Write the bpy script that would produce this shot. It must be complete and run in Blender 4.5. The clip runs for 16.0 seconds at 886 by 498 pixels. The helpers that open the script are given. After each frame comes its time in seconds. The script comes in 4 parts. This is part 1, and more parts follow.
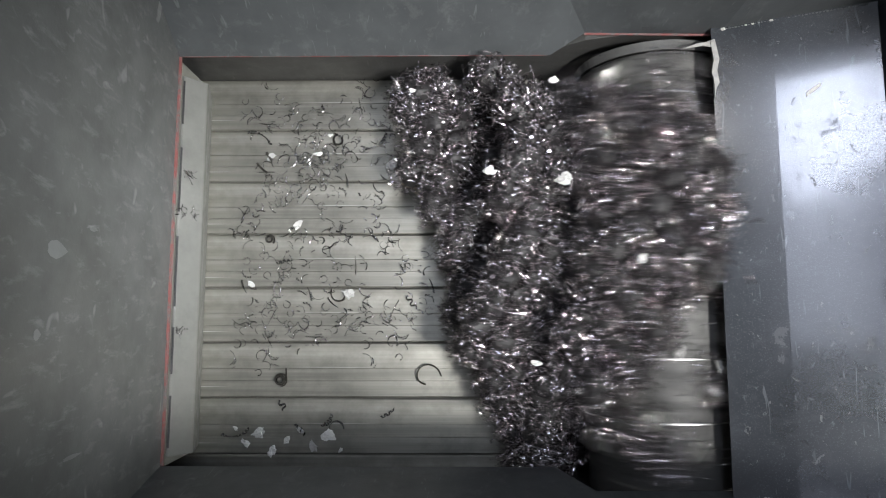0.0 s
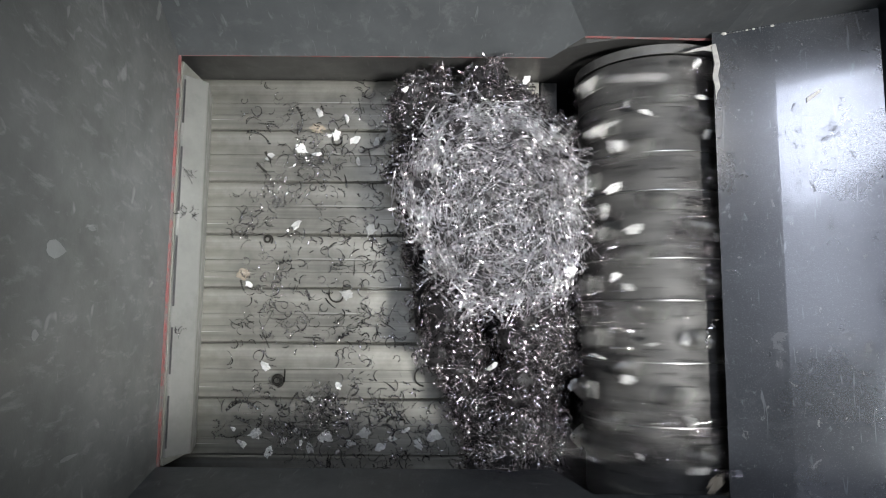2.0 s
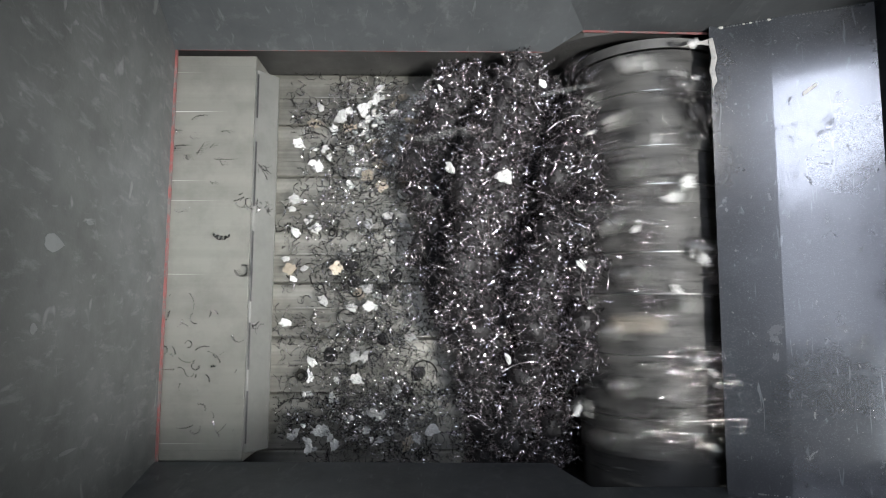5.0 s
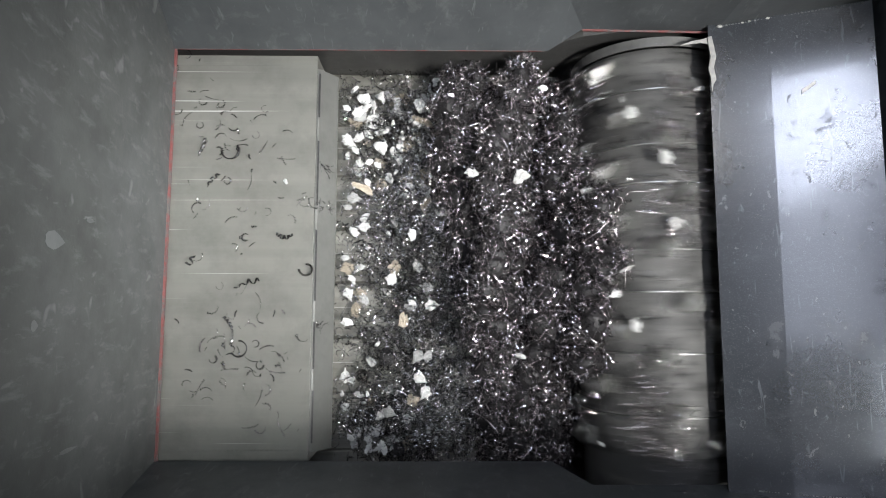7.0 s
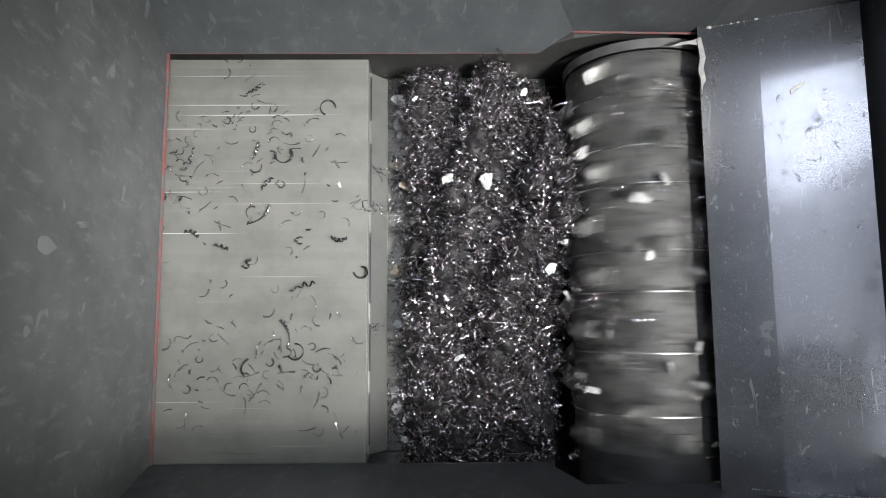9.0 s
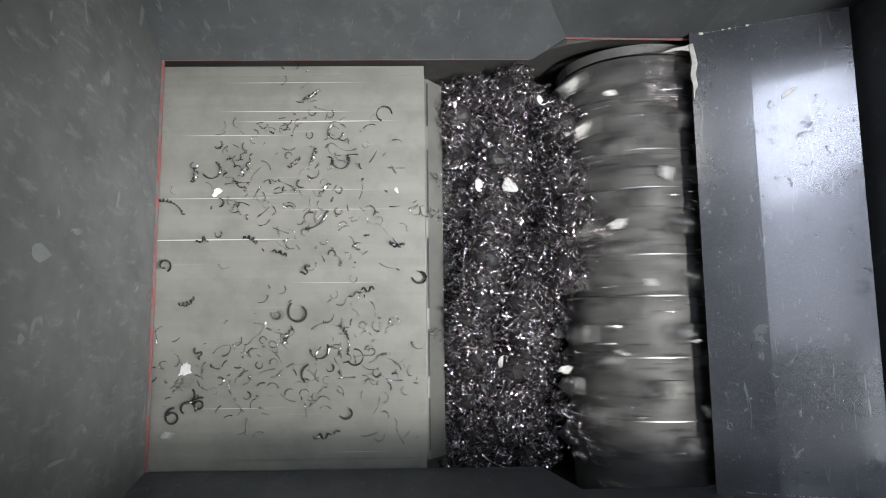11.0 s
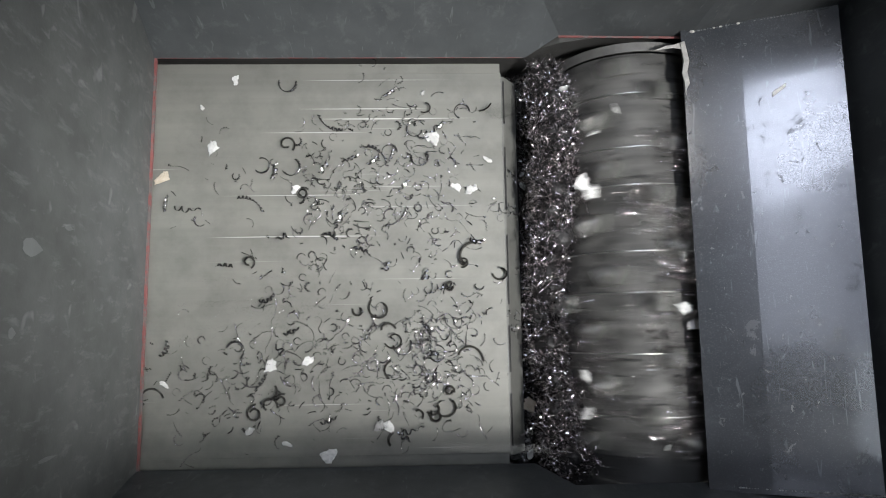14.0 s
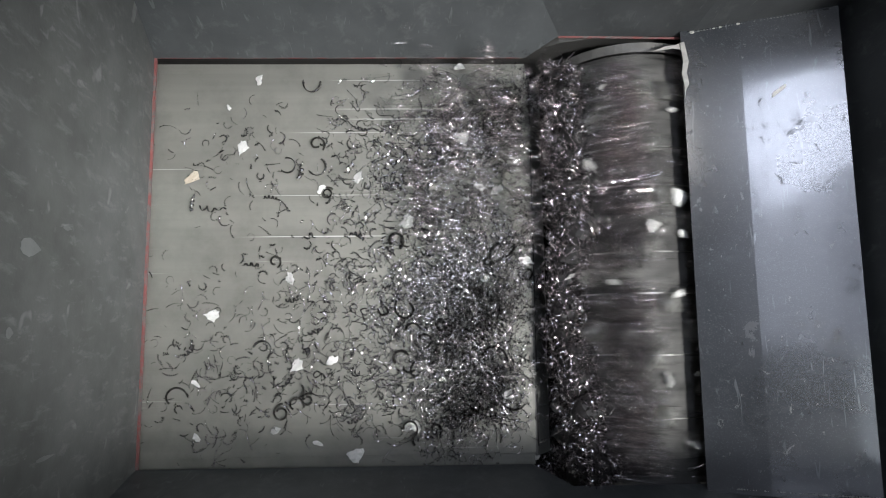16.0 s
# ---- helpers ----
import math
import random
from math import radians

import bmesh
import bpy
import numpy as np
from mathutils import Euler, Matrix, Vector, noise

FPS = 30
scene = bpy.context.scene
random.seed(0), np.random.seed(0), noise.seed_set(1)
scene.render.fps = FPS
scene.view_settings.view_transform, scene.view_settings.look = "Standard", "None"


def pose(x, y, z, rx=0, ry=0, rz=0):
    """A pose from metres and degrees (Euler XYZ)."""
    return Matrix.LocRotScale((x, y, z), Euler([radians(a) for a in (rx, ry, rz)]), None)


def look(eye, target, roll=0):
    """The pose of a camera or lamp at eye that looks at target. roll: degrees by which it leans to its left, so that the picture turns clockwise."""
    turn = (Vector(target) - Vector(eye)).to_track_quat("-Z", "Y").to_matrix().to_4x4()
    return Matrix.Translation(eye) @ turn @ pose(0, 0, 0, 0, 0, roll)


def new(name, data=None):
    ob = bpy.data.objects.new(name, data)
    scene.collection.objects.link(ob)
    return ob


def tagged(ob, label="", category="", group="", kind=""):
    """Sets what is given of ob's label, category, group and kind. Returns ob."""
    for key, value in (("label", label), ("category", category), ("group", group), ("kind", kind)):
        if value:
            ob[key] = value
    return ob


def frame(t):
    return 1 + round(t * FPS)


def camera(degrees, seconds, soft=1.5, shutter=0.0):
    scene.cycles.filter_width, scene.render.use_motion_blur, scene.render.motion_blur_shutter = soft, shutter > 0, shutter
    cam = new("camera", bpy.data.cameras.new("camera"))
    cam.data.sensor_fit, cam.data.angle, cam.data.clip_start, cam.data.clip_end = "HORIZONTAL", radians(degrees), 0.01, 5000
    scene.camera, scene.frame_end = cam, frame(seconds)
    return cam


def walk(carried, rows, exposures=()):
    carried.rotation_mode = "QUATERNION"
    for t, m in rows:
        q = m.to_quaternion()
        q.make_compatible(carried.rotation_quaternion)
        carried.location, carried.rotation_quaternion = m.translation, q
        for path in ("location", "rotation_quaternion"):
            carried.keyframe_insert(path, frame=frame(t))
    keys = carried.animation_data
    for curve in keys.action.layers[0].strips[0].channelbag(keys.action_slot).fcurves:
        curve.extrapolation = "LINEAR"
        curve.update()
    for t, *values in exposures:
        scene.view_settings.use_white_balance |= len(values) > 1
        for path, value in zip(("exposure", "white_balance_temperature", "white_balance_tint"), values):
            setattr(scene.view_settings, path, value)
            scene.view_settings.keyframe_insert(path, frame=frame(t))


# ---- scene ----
cam = camera(70, 16.0, soft=1.0, shutter=0.7)
CAMERA_ROWS = [
    (0.0, pose(0.0216, 0.0107, 1.4917, 6.274, 0.589, -0.021)),
    (0.5, pose(0.0251, 0.0126, 1.4930, 6.184, 0.492, -0.001)),
    (1.0, pose(0.0227, 0.0040, 1.4918, 6.532, 0.384, 0.301)),
    (1.5, pose(0.0155, 0.0148, 1.4905, 6.372, 0.150, 0.357)),
    (2.0, pose(0.0107, 0.0160, 1.4897, 6.248, 0.051, 0.422)),
    (2.5, pose(0.0055, 0.0173, 1.4896, 5.982, -0.105, 0.380)),
    (3.0, pose(0.0058, 0.0161, 1.4901, 5.886, -0.209, 0.165)),
    (3.5, pose(0.0082, 0.0107, 1.4902, 5.972, -0.193, 0.283)),
    (4.0, pose(0.0081, 0.0111, 1.4912, 5.965, -0.212, 0.303)),
    (6.5, pose(0.0040, 0.0023, 1.4908, 6.067, -0.406, 0.177)),
    (7.0, pose(0.0000, 0.0000, 1.4900, 6.218, -0.517, 0.122)),
    (7.5, pose(0.0015, 0.0006, 1.4909, 6.057, -0.553, -0.035)),
    (8.0, pose(0.0025, -0.0033, 1.4941, 6.289, -0.654, -0.054)),
    (8.5, pose(0.0084, -0.0005, 1.4940, 6.285, -0.611, -0.308)),
    (9.0, pose(0.0099, -0.0004, 1.4956, 6.385, -0.701, -0.381)),
    (11.5, pose(0.0130, -0.0000, 1.4994, 7.040, -1.081, -0.705)),
    (12.0, pose(0.0147, -0.0068, 1.4990, 7.196, -1.043, -0.669)),
    (12.5, pose(0.0136, -0.0058, 1.4991, 7.089, -1.206, -0.686)),
    (13.0, pose(0.0168, -0.0113, 1.4977, 7.192, -1.242, -0.612)),
    (13.5, pose(0.0150, -0.0134, 1.4987, 7.150, -1.378, -0.739)),
    (14.0, pose(0.0140, -0.0138, 1.4996, 7.129, -1.546, -0.802)),
    (14.5, pose(0.0182, -0.0114, 1.4998, 7.019, -1.474, -0.722)),
    (15.0, pose(0.0155, -0.0120, 1.5014, 7.018, -1.638, -0.785)),
    (15.5, pose(0.0208, -0.0124, 1.5002, 7.171, -1.431, -0.590)),
    (16.0, pose(0.0230, -0.0117, 1.5001, 7.073, -1.324, -0.634)),
]
# the clip's camera stops down as the bright ram fills the view
walk(cam, CAMERA_ROWS, [(0.0, -0.02), (3.0, -0.02), (7.0, -0.05), (9.0, -0.05), (12.0, -0.20), (14.5, -0.32), (16.0, -0.30)])

# ---- light: lamps and a skylight of the hall over the open hopper, plus added fill ----
world = bpy.data.worlds.new("hall_air")
world.use_nodes = True
scene.world = world
world.node_tree.nodes["Background"].inputs[0].default_value = (0.75, 0.88, 1.0, 1)
world.node_tree.nodes["Background"].inputs[1].default_value = 0.04


def area_lamp(name, eye, target, sx, sy, watts, color, spread=180):
    data = bpy.data.lights.new(name, "AREA")
    data.shape, data.size, data.size_y, data.energy, data.color = "RECTANGLE", sx, sy, watts, color
    data.spread = radians(spread)
    ob = new(name, data)
    ob.matrix_world = look(eye, target)
    return ob


area_lamp("skylight_lamp", (0.26, 1.35, 3.7), (0.75, 0.35, 0.2), 0.86, 0.80, 3.4, (0.74, 0.81, 1.0), 64)
# added dimmer lamp that lets the skylight's reflection fade down the plate
area_lamp("skylight_fade_lamp", (0.26, 0.38, 3.7), (0.26, 0.3801, 0.0), 0.86, 1.10, 8, (0.74, 0.81, 1.0))
area_lamp("key_lamp", (1.38, -0.68, 3.05), (0.08, 0.37, 0.0), 0.34, 0.34, 10.6, (0.975, 0.96, 0.955), 37)
area_lamp("panel_lamp", (-1.0, 1.45, 3.7), (-1.0, 1.4501, 0.0), 0.6, 0.6, 6, (1.0, 0.98, 0.97))
area_lamp("tube_lamp", (0.57, -0.25, 3.7), (0.57, -0.2499, 0.0), 0.12, 1.8, 4, (0.80, 0.89, 1.0))
# added fill on the rear wall; narrow beam leaves its corners dark
area_lamp("wall_fill_lamp", (2.4, 0.1, 2.6), (-0.6, 0.20, 0.14), 0.6, 0.6, 3.5, (0.95, 0.97, 1.0), 18)
# added broad overhead fill, so the swarf has something bright to reflect
area_lamp("ambient_fill_lamp", (0.0, 0.0, 4.15), (0.0, 0.0001, 0.0), 4.5, 4.5, 4.5, (0.97, 0.96, 1.0))


# ---- materials ----
def nodes_of(name):
    m = bpy.data.materials.new(name)
    m.use_nodes = True
    nt = m.node_tree
    return m, nt, nt.nodes["Principled BSDF"]


def link(nt, a, b):
    nt.links.new(a, b)


def coords(nt, scale, kind="Object"):
    tc, mp = nt.nodes.new("ShaderNodeTexCoord"), nt.nodes.new("ShaderNodeMapping")
    mp.inputs["Scale"].default_value = scale
    link(nt, tc.outputs[kind], mp.inputs["Vector"])
    return mp.outputs["Vector"]


def noise_of(nt, vec, scale, detail=4.0, rough=0.6, distortion=0.0):
    n = nt.nodes.new("ShaderNodeTexNoise")
    n.inputs["Scale"].default_value, n.inputs["Detail"].default_value = scale, detail
    n.inputs["Roughness"].default_value, n.inputs["Distortion"].default_value = rough, distortion
    link(nt, vec, n.inputs["Vector"])
    return n.outputs["Fac"]


def ramp(nt, fac, stops):
    r = nt.nodes.new("ShaderNodeValToRGB")
    while len(r.color_ramp.elements) < len(stops):
        r.color_ramp.elements.new(0.5)
    for e, (p, c) in zip(r.color_ramp.elements, stops):
        e.position, e.color = p, (*c, 1) if len(c) == 3 else c
    link(nt, fac, r.inputs["Fac"])
    return r.outputs["Color"]


def mixed(nt, fac, a, b):
    m = nt.nodes.new("ShaderNodeMix")
    m.data_type = "RGBA"
    for socket, value in ((m.inputs[0], fac), (m.inputs[6], a), (m.inputs[7], b)):
        if isinstance(value, (tuple, float)):
            socket.default_value = (*value, 1) if isinstance(value, tuple) else value
        else:
            link(nt, value, socket)
    return m.outputs[2]


def bumped(nt, bsdf, height, strength, distance):
    b = nt.nodes.new("ShaderNodeBump")
    b.inputs["Strength"].default_value, b.inputs["Distance"].default_value = strength, distance
    link(nt, height, b.inputs["Height"])
    link(nt, b.outputs["Normal"], bsdf.inputs["Normal"])


def grey(v):
    return (v, v, v)


def painted_steel(name, base, scuff, rough=0.42, peel=0.25, spread=0.12, spots=0.0, grain=150.0):
    """Painted plate: cloudy tone, rubbed patches, soft pale smears, and dark spots where asked."""
    m, nt, b = nodes_of(name)
    cloud = ramp(nt, noise_of(nt, coords(nt, (1, 1, 1)), 5.0, 6), [(0.3, tuple(c * 0.75 for c in base)), (0.7, tuple(c * 1.25 for c in base))])
    rub = ramp(nt, noise_of(nt, coords(nt, (1.0, 1.7, 0.6)), 26.0, 8, 0.68, 0.35), [(0.54, grey(0)), (0.74, grey(0.12 if spots else 0.42))])
    fine = ramp(nt, noise_of(nt, coords(nt, (1.9, 1.1, 0.6)), 34.0, 4, 0.5, 0.7), [(0.655, grey(0)), (0.78, grey(0.35))])
    hair = ramp(nt, noise_of(nt, coords(nt, (9.0, 0.9, 1.3)), 11.0, 2, 0.4, 0.8), [(0.70, grey(0)), (0.75, grey(0.3))])
    c = mixed(nt, rub, cloud, scuff)
    c = mixed(nt, fine, c, tuple(min(1, x * 1.4) for x in scuff))
    c = mixed(nt, hair, c, tuple(min(1, x * 1.3) for x in scuff))
    r = ramp(nt, noise_of(nt, coords(nt, (1, 1, 1)), 9.0, 5), [(0.3, grey(rough - spread)), (0.7, grey(rough + spread))])
    if spots:
        s = ramp(nt, noise_of(nt, coords(nt, (1, 0.7, 1)), 52.0, 5, 0.6, 0.8), [(0.635, grey(0)), (0.69, grey(spots))])
        c = mixed(nt, s, c, (0.022, 0.022, 0.024))
        r = mixed(nt, s, r, grey(0.6))
        dust = ramp(nt, noise_of(nt, coords(nt, (1, 1, 1)), 330.0, 2, 0.7), [(0.56, grey(0)), (0.70, grey(0.18))])
        c = mixed(nt, dust, c, tuple(min(1, x * 1.25) for x in scuff))
        wipe = ramp(nt, noise_of(nt, coords(nt, (1.0, 1.3, 1)), 130.0, 6, 0.75, 0.6), [(0.46, grey(0)), (0.66, grey(1.0))])
        r = mixed(nt, wipe, r, grey(0.18))
        stain = ramp(nt, noise_of(nt, coords(nt, (1, 0.8, 1)), 17.0, 7, 0.7, 0.3), [(0.57, grey(0)), (0.66, grey(0.8))])
        r = mixed(nt, stain, r, grey(0.34))
        clear = ramp(nt, mixed(nt, 0.5, s, stain), [(0.0, grey(1)), (0.35, grey(0.15))])
        link(nt, clear, b.inputs["Coat Weight"])
    link(nt, c, b.inputs["Base Color"])
    link(nt, r, b.inputs["Roughness"])
    bumped(nt, b, noise_of(nt, coords(nt, (1, 1, 1)), grain, 3), peel, 0.0008)
    return m


def worn_steel(name, dark, light, along=(0.7, 26, 26), rough=0.4, metal=0.75, scratch=0.72):
    """Bare steel polished by sliding chips: tone bands and bright scores along x, dull stains."""
    m, nt, b = nodes_of(name)
    band = ramp(nt, noise_of(nt, coords(nt, along), 1.0, 5, 0.6), [(0.3, dark), (0.72, light)])
    stain = ramp(nt, noise_of(nt, coords(nt, (1, 1, 1)), 9.0, 6, 0.65), [(0.45, grey(0)), (0.75, grey(0.6))])
    c = mixed(nt, stain, band, tuple(x * 0.55 for x in dark))
    score = ramp(nt, noise_of(nt, coords(nt, (1.3, 150, 150)), 1.0, 1.5, 0.4), [(scratch, grey(0)), (scratch + 0.06, grey(0.5))])
    c = mixed(nt, score, c, (0.85, 0.85, 0.8))
    link(nt, c, b.inputs["Base Color"])
    b.inputs["Metallic"].default_value = metal
    r = ramp(nt, noise_of(nt, coords(nt, (2, 30, 30)), 1.0, 4), [(0.3, grey(rough - 0.08)), (0.7, grey(rough + 0.12))])
    link(nt, r, b.inputs["Roughness"])
    bumped(nt, b, noise_of(nt, coords(nt, (3, 90, 90)), 1.0, 3), 0.15, 0.002)
    return m


def chip_metal(name, dark, light, rough):
    m, nt, b = nodes_of(name)
    g = nt.nodes.new("ShaderNodeNewGeometry")
    c = ramp(nt, g.outputs["Random Per Island"], [(0.0, dark), (0.55, tuple((d + l) / 2 for d, l in zip(dark, light))), (1.0, light)])
    link(nt, c, b.inputs["Base Color"])
    b.inputs["Metallic"].default_value = 1.0
    b.inputs["Roughness"].default_value = rough
    return m


def foam(name, c1, c2):
    m, nt, b = nodes_of(name)
    tone = ramp(nt, noise_of(nt, coords(nt, (1, 1, 1)), 70.0, 4), [(0.3, c1), (0.7, c2)])
    # some pieces are grimy
    info = nt.nodes.new("ShaderNodeObjectInfo")
    grime = ramp(nt, info.outputs["Random"], [(0.35, grey(0)), (1.0, grey(0.75))])
    link(nt, mixed(nt, grime, tone, tuple(x * 0.35 for x in c1)), b.inputs["Base Color"])
    b.inputs["Roughness"].default_value = 0.9
    bumped(nt, b, noise_of(nt, coords(nt, (1, 1, 1)), 220.0, 3), 0.5, 0.003)
    return m


PAINT = painted_steel("dark_grey_paint", (0.076, 0.083, 0.086), (0.19, 0.20, 0.20))
PAINT_LEFT = painted_steel("grey_green_paint", (0.078, 0.082, 0.079), (0.25, 0.26, 0.255), 0.5)
PAINT_GLOSS = painted_steel("glossy_grey_paint", (0.042, 0.047, 0.054), (0.18, 0.195, 0.21), 0.13, 0.34, 0.04, 0.6, 360.0)
PAINT_GLOSS.node_tree.nodes["Principled BSDF"].inputs["Specular IOR Level"].default_value = 1.0
PAINT_GLOSS.node_tree.nodes["Principled BSDF"].inputs["Coat Roughness"].default_value = 0.10
CHAMBER = painted_steel("grimy_chamber_steel", (0.060, 0.060, 0.057), (0.11, 0.11, 0.105), 0.5)
FLOOR = worn_steel("worn_floor_steel", (0.175, 0.173, 0.150), (0.385, 0.377, 0.333), (0.6, 34, 34), 0.42)
RAM = worn_steel("ram_plate_steel", (0.166, 0.167, 0.146), (0.220, 0.221, 0.194), (0.35, 14, 14), 0.45, 0.15, 0.705)
RING = worn_steel("ring_steel", (0.085, 0.085, 0.082), (0.17, 0.17, 0.16), (6, 5, 5), 0.5, 0.3, 0.8)
RAM_FRONT = worn_steel("ram_front_steel", (0.125, 0.127, 0.115), (0.185, 0.188, 0.172), (6, 5, 5), 0.45, 0.15, 0.8)
ROTOR = worn_steel("rotor_steel", (0.030, 0.030, 0.029), (0.17, 0.168, 0.158), (14, 22, 14), 0.58, 0.15, 0.8)
KNIFE = worn_steel("knife_steel", (0.40, 0.40, 0.38), (0.62, 0.62, 0.60), (20, 20, 20), 0.36, 1.0, 0.8)
CHIP = chip_metal("bright_swarf", (0.068, 0.058, 0.062), (0.96, 0.90, 0.92), 0.235)
# silvery strands, tone raised to include the light they catch
CHIP_PALE = chip_metal("pale_swarf", (0.70, 0.69, 0.72), (0.98, 0.96, 0.98), 0.36)
CHIP_DARK = chip_metal("dark_swarf", (0.030, 0.030, 0.030), (0.42, 0.41, 0.40), 0.22)
# shade inside the tangles put into colour; also the litter's dark middle
DARK_CORE = painted_steel("dark_core", (0.016, 0.015, 0.0155), (0.06, 0.06, 0.06), 0.6)
FOAM_WHITE = foam("white_foam", (0.62, 0.63, 0.60), (0.82, 0.82, 0.80))
FOAM_TAN = foam("tan_cardboard", (0.42, 0.36, 0.27), (0.56, 0.50, 0.40))
TAPE = foam("grimy_tape", (0.36, 0.36, 0.34), (0.62, 0.61, 0.58))
SLOT_BLACK = painted_steel("black_slot", (0.015, 0.015, 0.014), (0.05, 0.05, 0.045), 0.6)
CONCRETE = painted_steel("hall_plaster", (0.30, 0.31, 0.32), (0.38, 0.38, 0.38), 0.8)


SCUFF = painted_steel("rubbed_paint", (0.15, 0.16, 0.155), (0.24, 0.25, 0.245), 0.55)


def worn_red():
    m, nt, b = nodes_of("worn_red_edge_paint")
    n = ramp(nt, noise_of(nt, coords(nt, (1, 1, 1)), 24.0, 6, 0.75), [(0.44, grey(0)), (0.58, grey(1))])
    link(nt, mixed(nt, n, (0.19, 0.062, 0.058), (0.12, 0.11, 0.106)), b.inputs["Base Color"])
    b.inputs["Roughness"].default_value = 0.55
    return m


RED = worn_red()


# ---- mesh helpers ----
def part(name, bm, material, parent=None, label=""):
    me = bpy.data.meshes.new(name)
    bm.to_mesh(me)
    bm.free()
    for m in material if isinstance(material, (list, tuple)) else (material,):
        me.materials.append(m)
    ob = new(name, me)
    ob.parent = parent
    return tagged(ob, label)


def box(bm, x0, x1, y0, y1, z0, z1, bevel=0.0):
    c = Matrix.Translation(((x0 + x1) / 2, (y0 + y1) / 2, (z0 + z1) / 2)) @ Matrix.Diagonal((x1 - x0, y1 - y0, z1 - z0, 1))
    vs = bmesh.ops.create_cube(bm, size=1, matrix=c)["verts"]
    if bevel:
        es = list({e for v in vs for e in v.link_edges})
        bmesh.ops.bevel(bm, geom=es, offset=bevel, segments=2, affect="EDGES", profile=0.6)
    return bm


def slab(bm, outline, shift, bevel=0.0):
    """A plate: a flat outline of points, given thickness by the vector shift."""
    a = [bm.verts.new(p) for p in outline]
    b = [bm.verts.new(Vector(p) + Vector(shift)) for p in outline]
    fs = [bm.faces.new(a), bm.faces.new(b[::-1])]
    for i in range(len(a)):
        j = (i + 1) % len(a)
        fs.append(bm.faces.new((a[i], b[i], b[j], a[j])))
    bmesh.ops.recalc_face_normals(bm, faces=fs)
    if bevel:
        es = list({e for f in fs for e in f.edges})
        bmesh.ops.bevel(bm, geom=es, offset=bevel, segments=2, affect="EDGES", profile=0.6)
    return bm


def mesh_part(name, verts, quads, material, parent=None, label="", smooth=False):
    """One mesh from arrays that were worked out in code."""
    me = bpy.data.meshes.new(name)
    me.from_pydata(verts.tolist() if hasattr(verts, "tolist") else verts, [], quads.tolist() if hasattr(quads, "tolist") else quads)
    for m in material if isinstance(material, (list, tuple)) else (material,):
        me.materials.append(m)
    if smooth:
        me.polygons.foreach_set("use_smooth", [True] * len(me.polygons))
    ob = new(name, me)
    ob.parent = parent
    return tagged(ob, label)


def structure(ob, label, category):
    return tagged(ob, label, category, kind="structure")


# ---- plan ----
X_LEFT, X_STEP = -0.643, 0.262                     # rear hopper edge; start of the stepped edge
Y_TOP, Y_BOT = 0.652, -0.326                       # long side walls
Z_FLOOR = -0.185                                   # chamber floor
ROTOR_X, ROTOR_Z, ROTOR_R = 0.530, -0.062, 0.180
PLATE_X, PLATE_Z, PLATE_X2, PLATE_Z2 = 0.595, 0.16, 0.885, 0.27
Z_RIM = 0.75


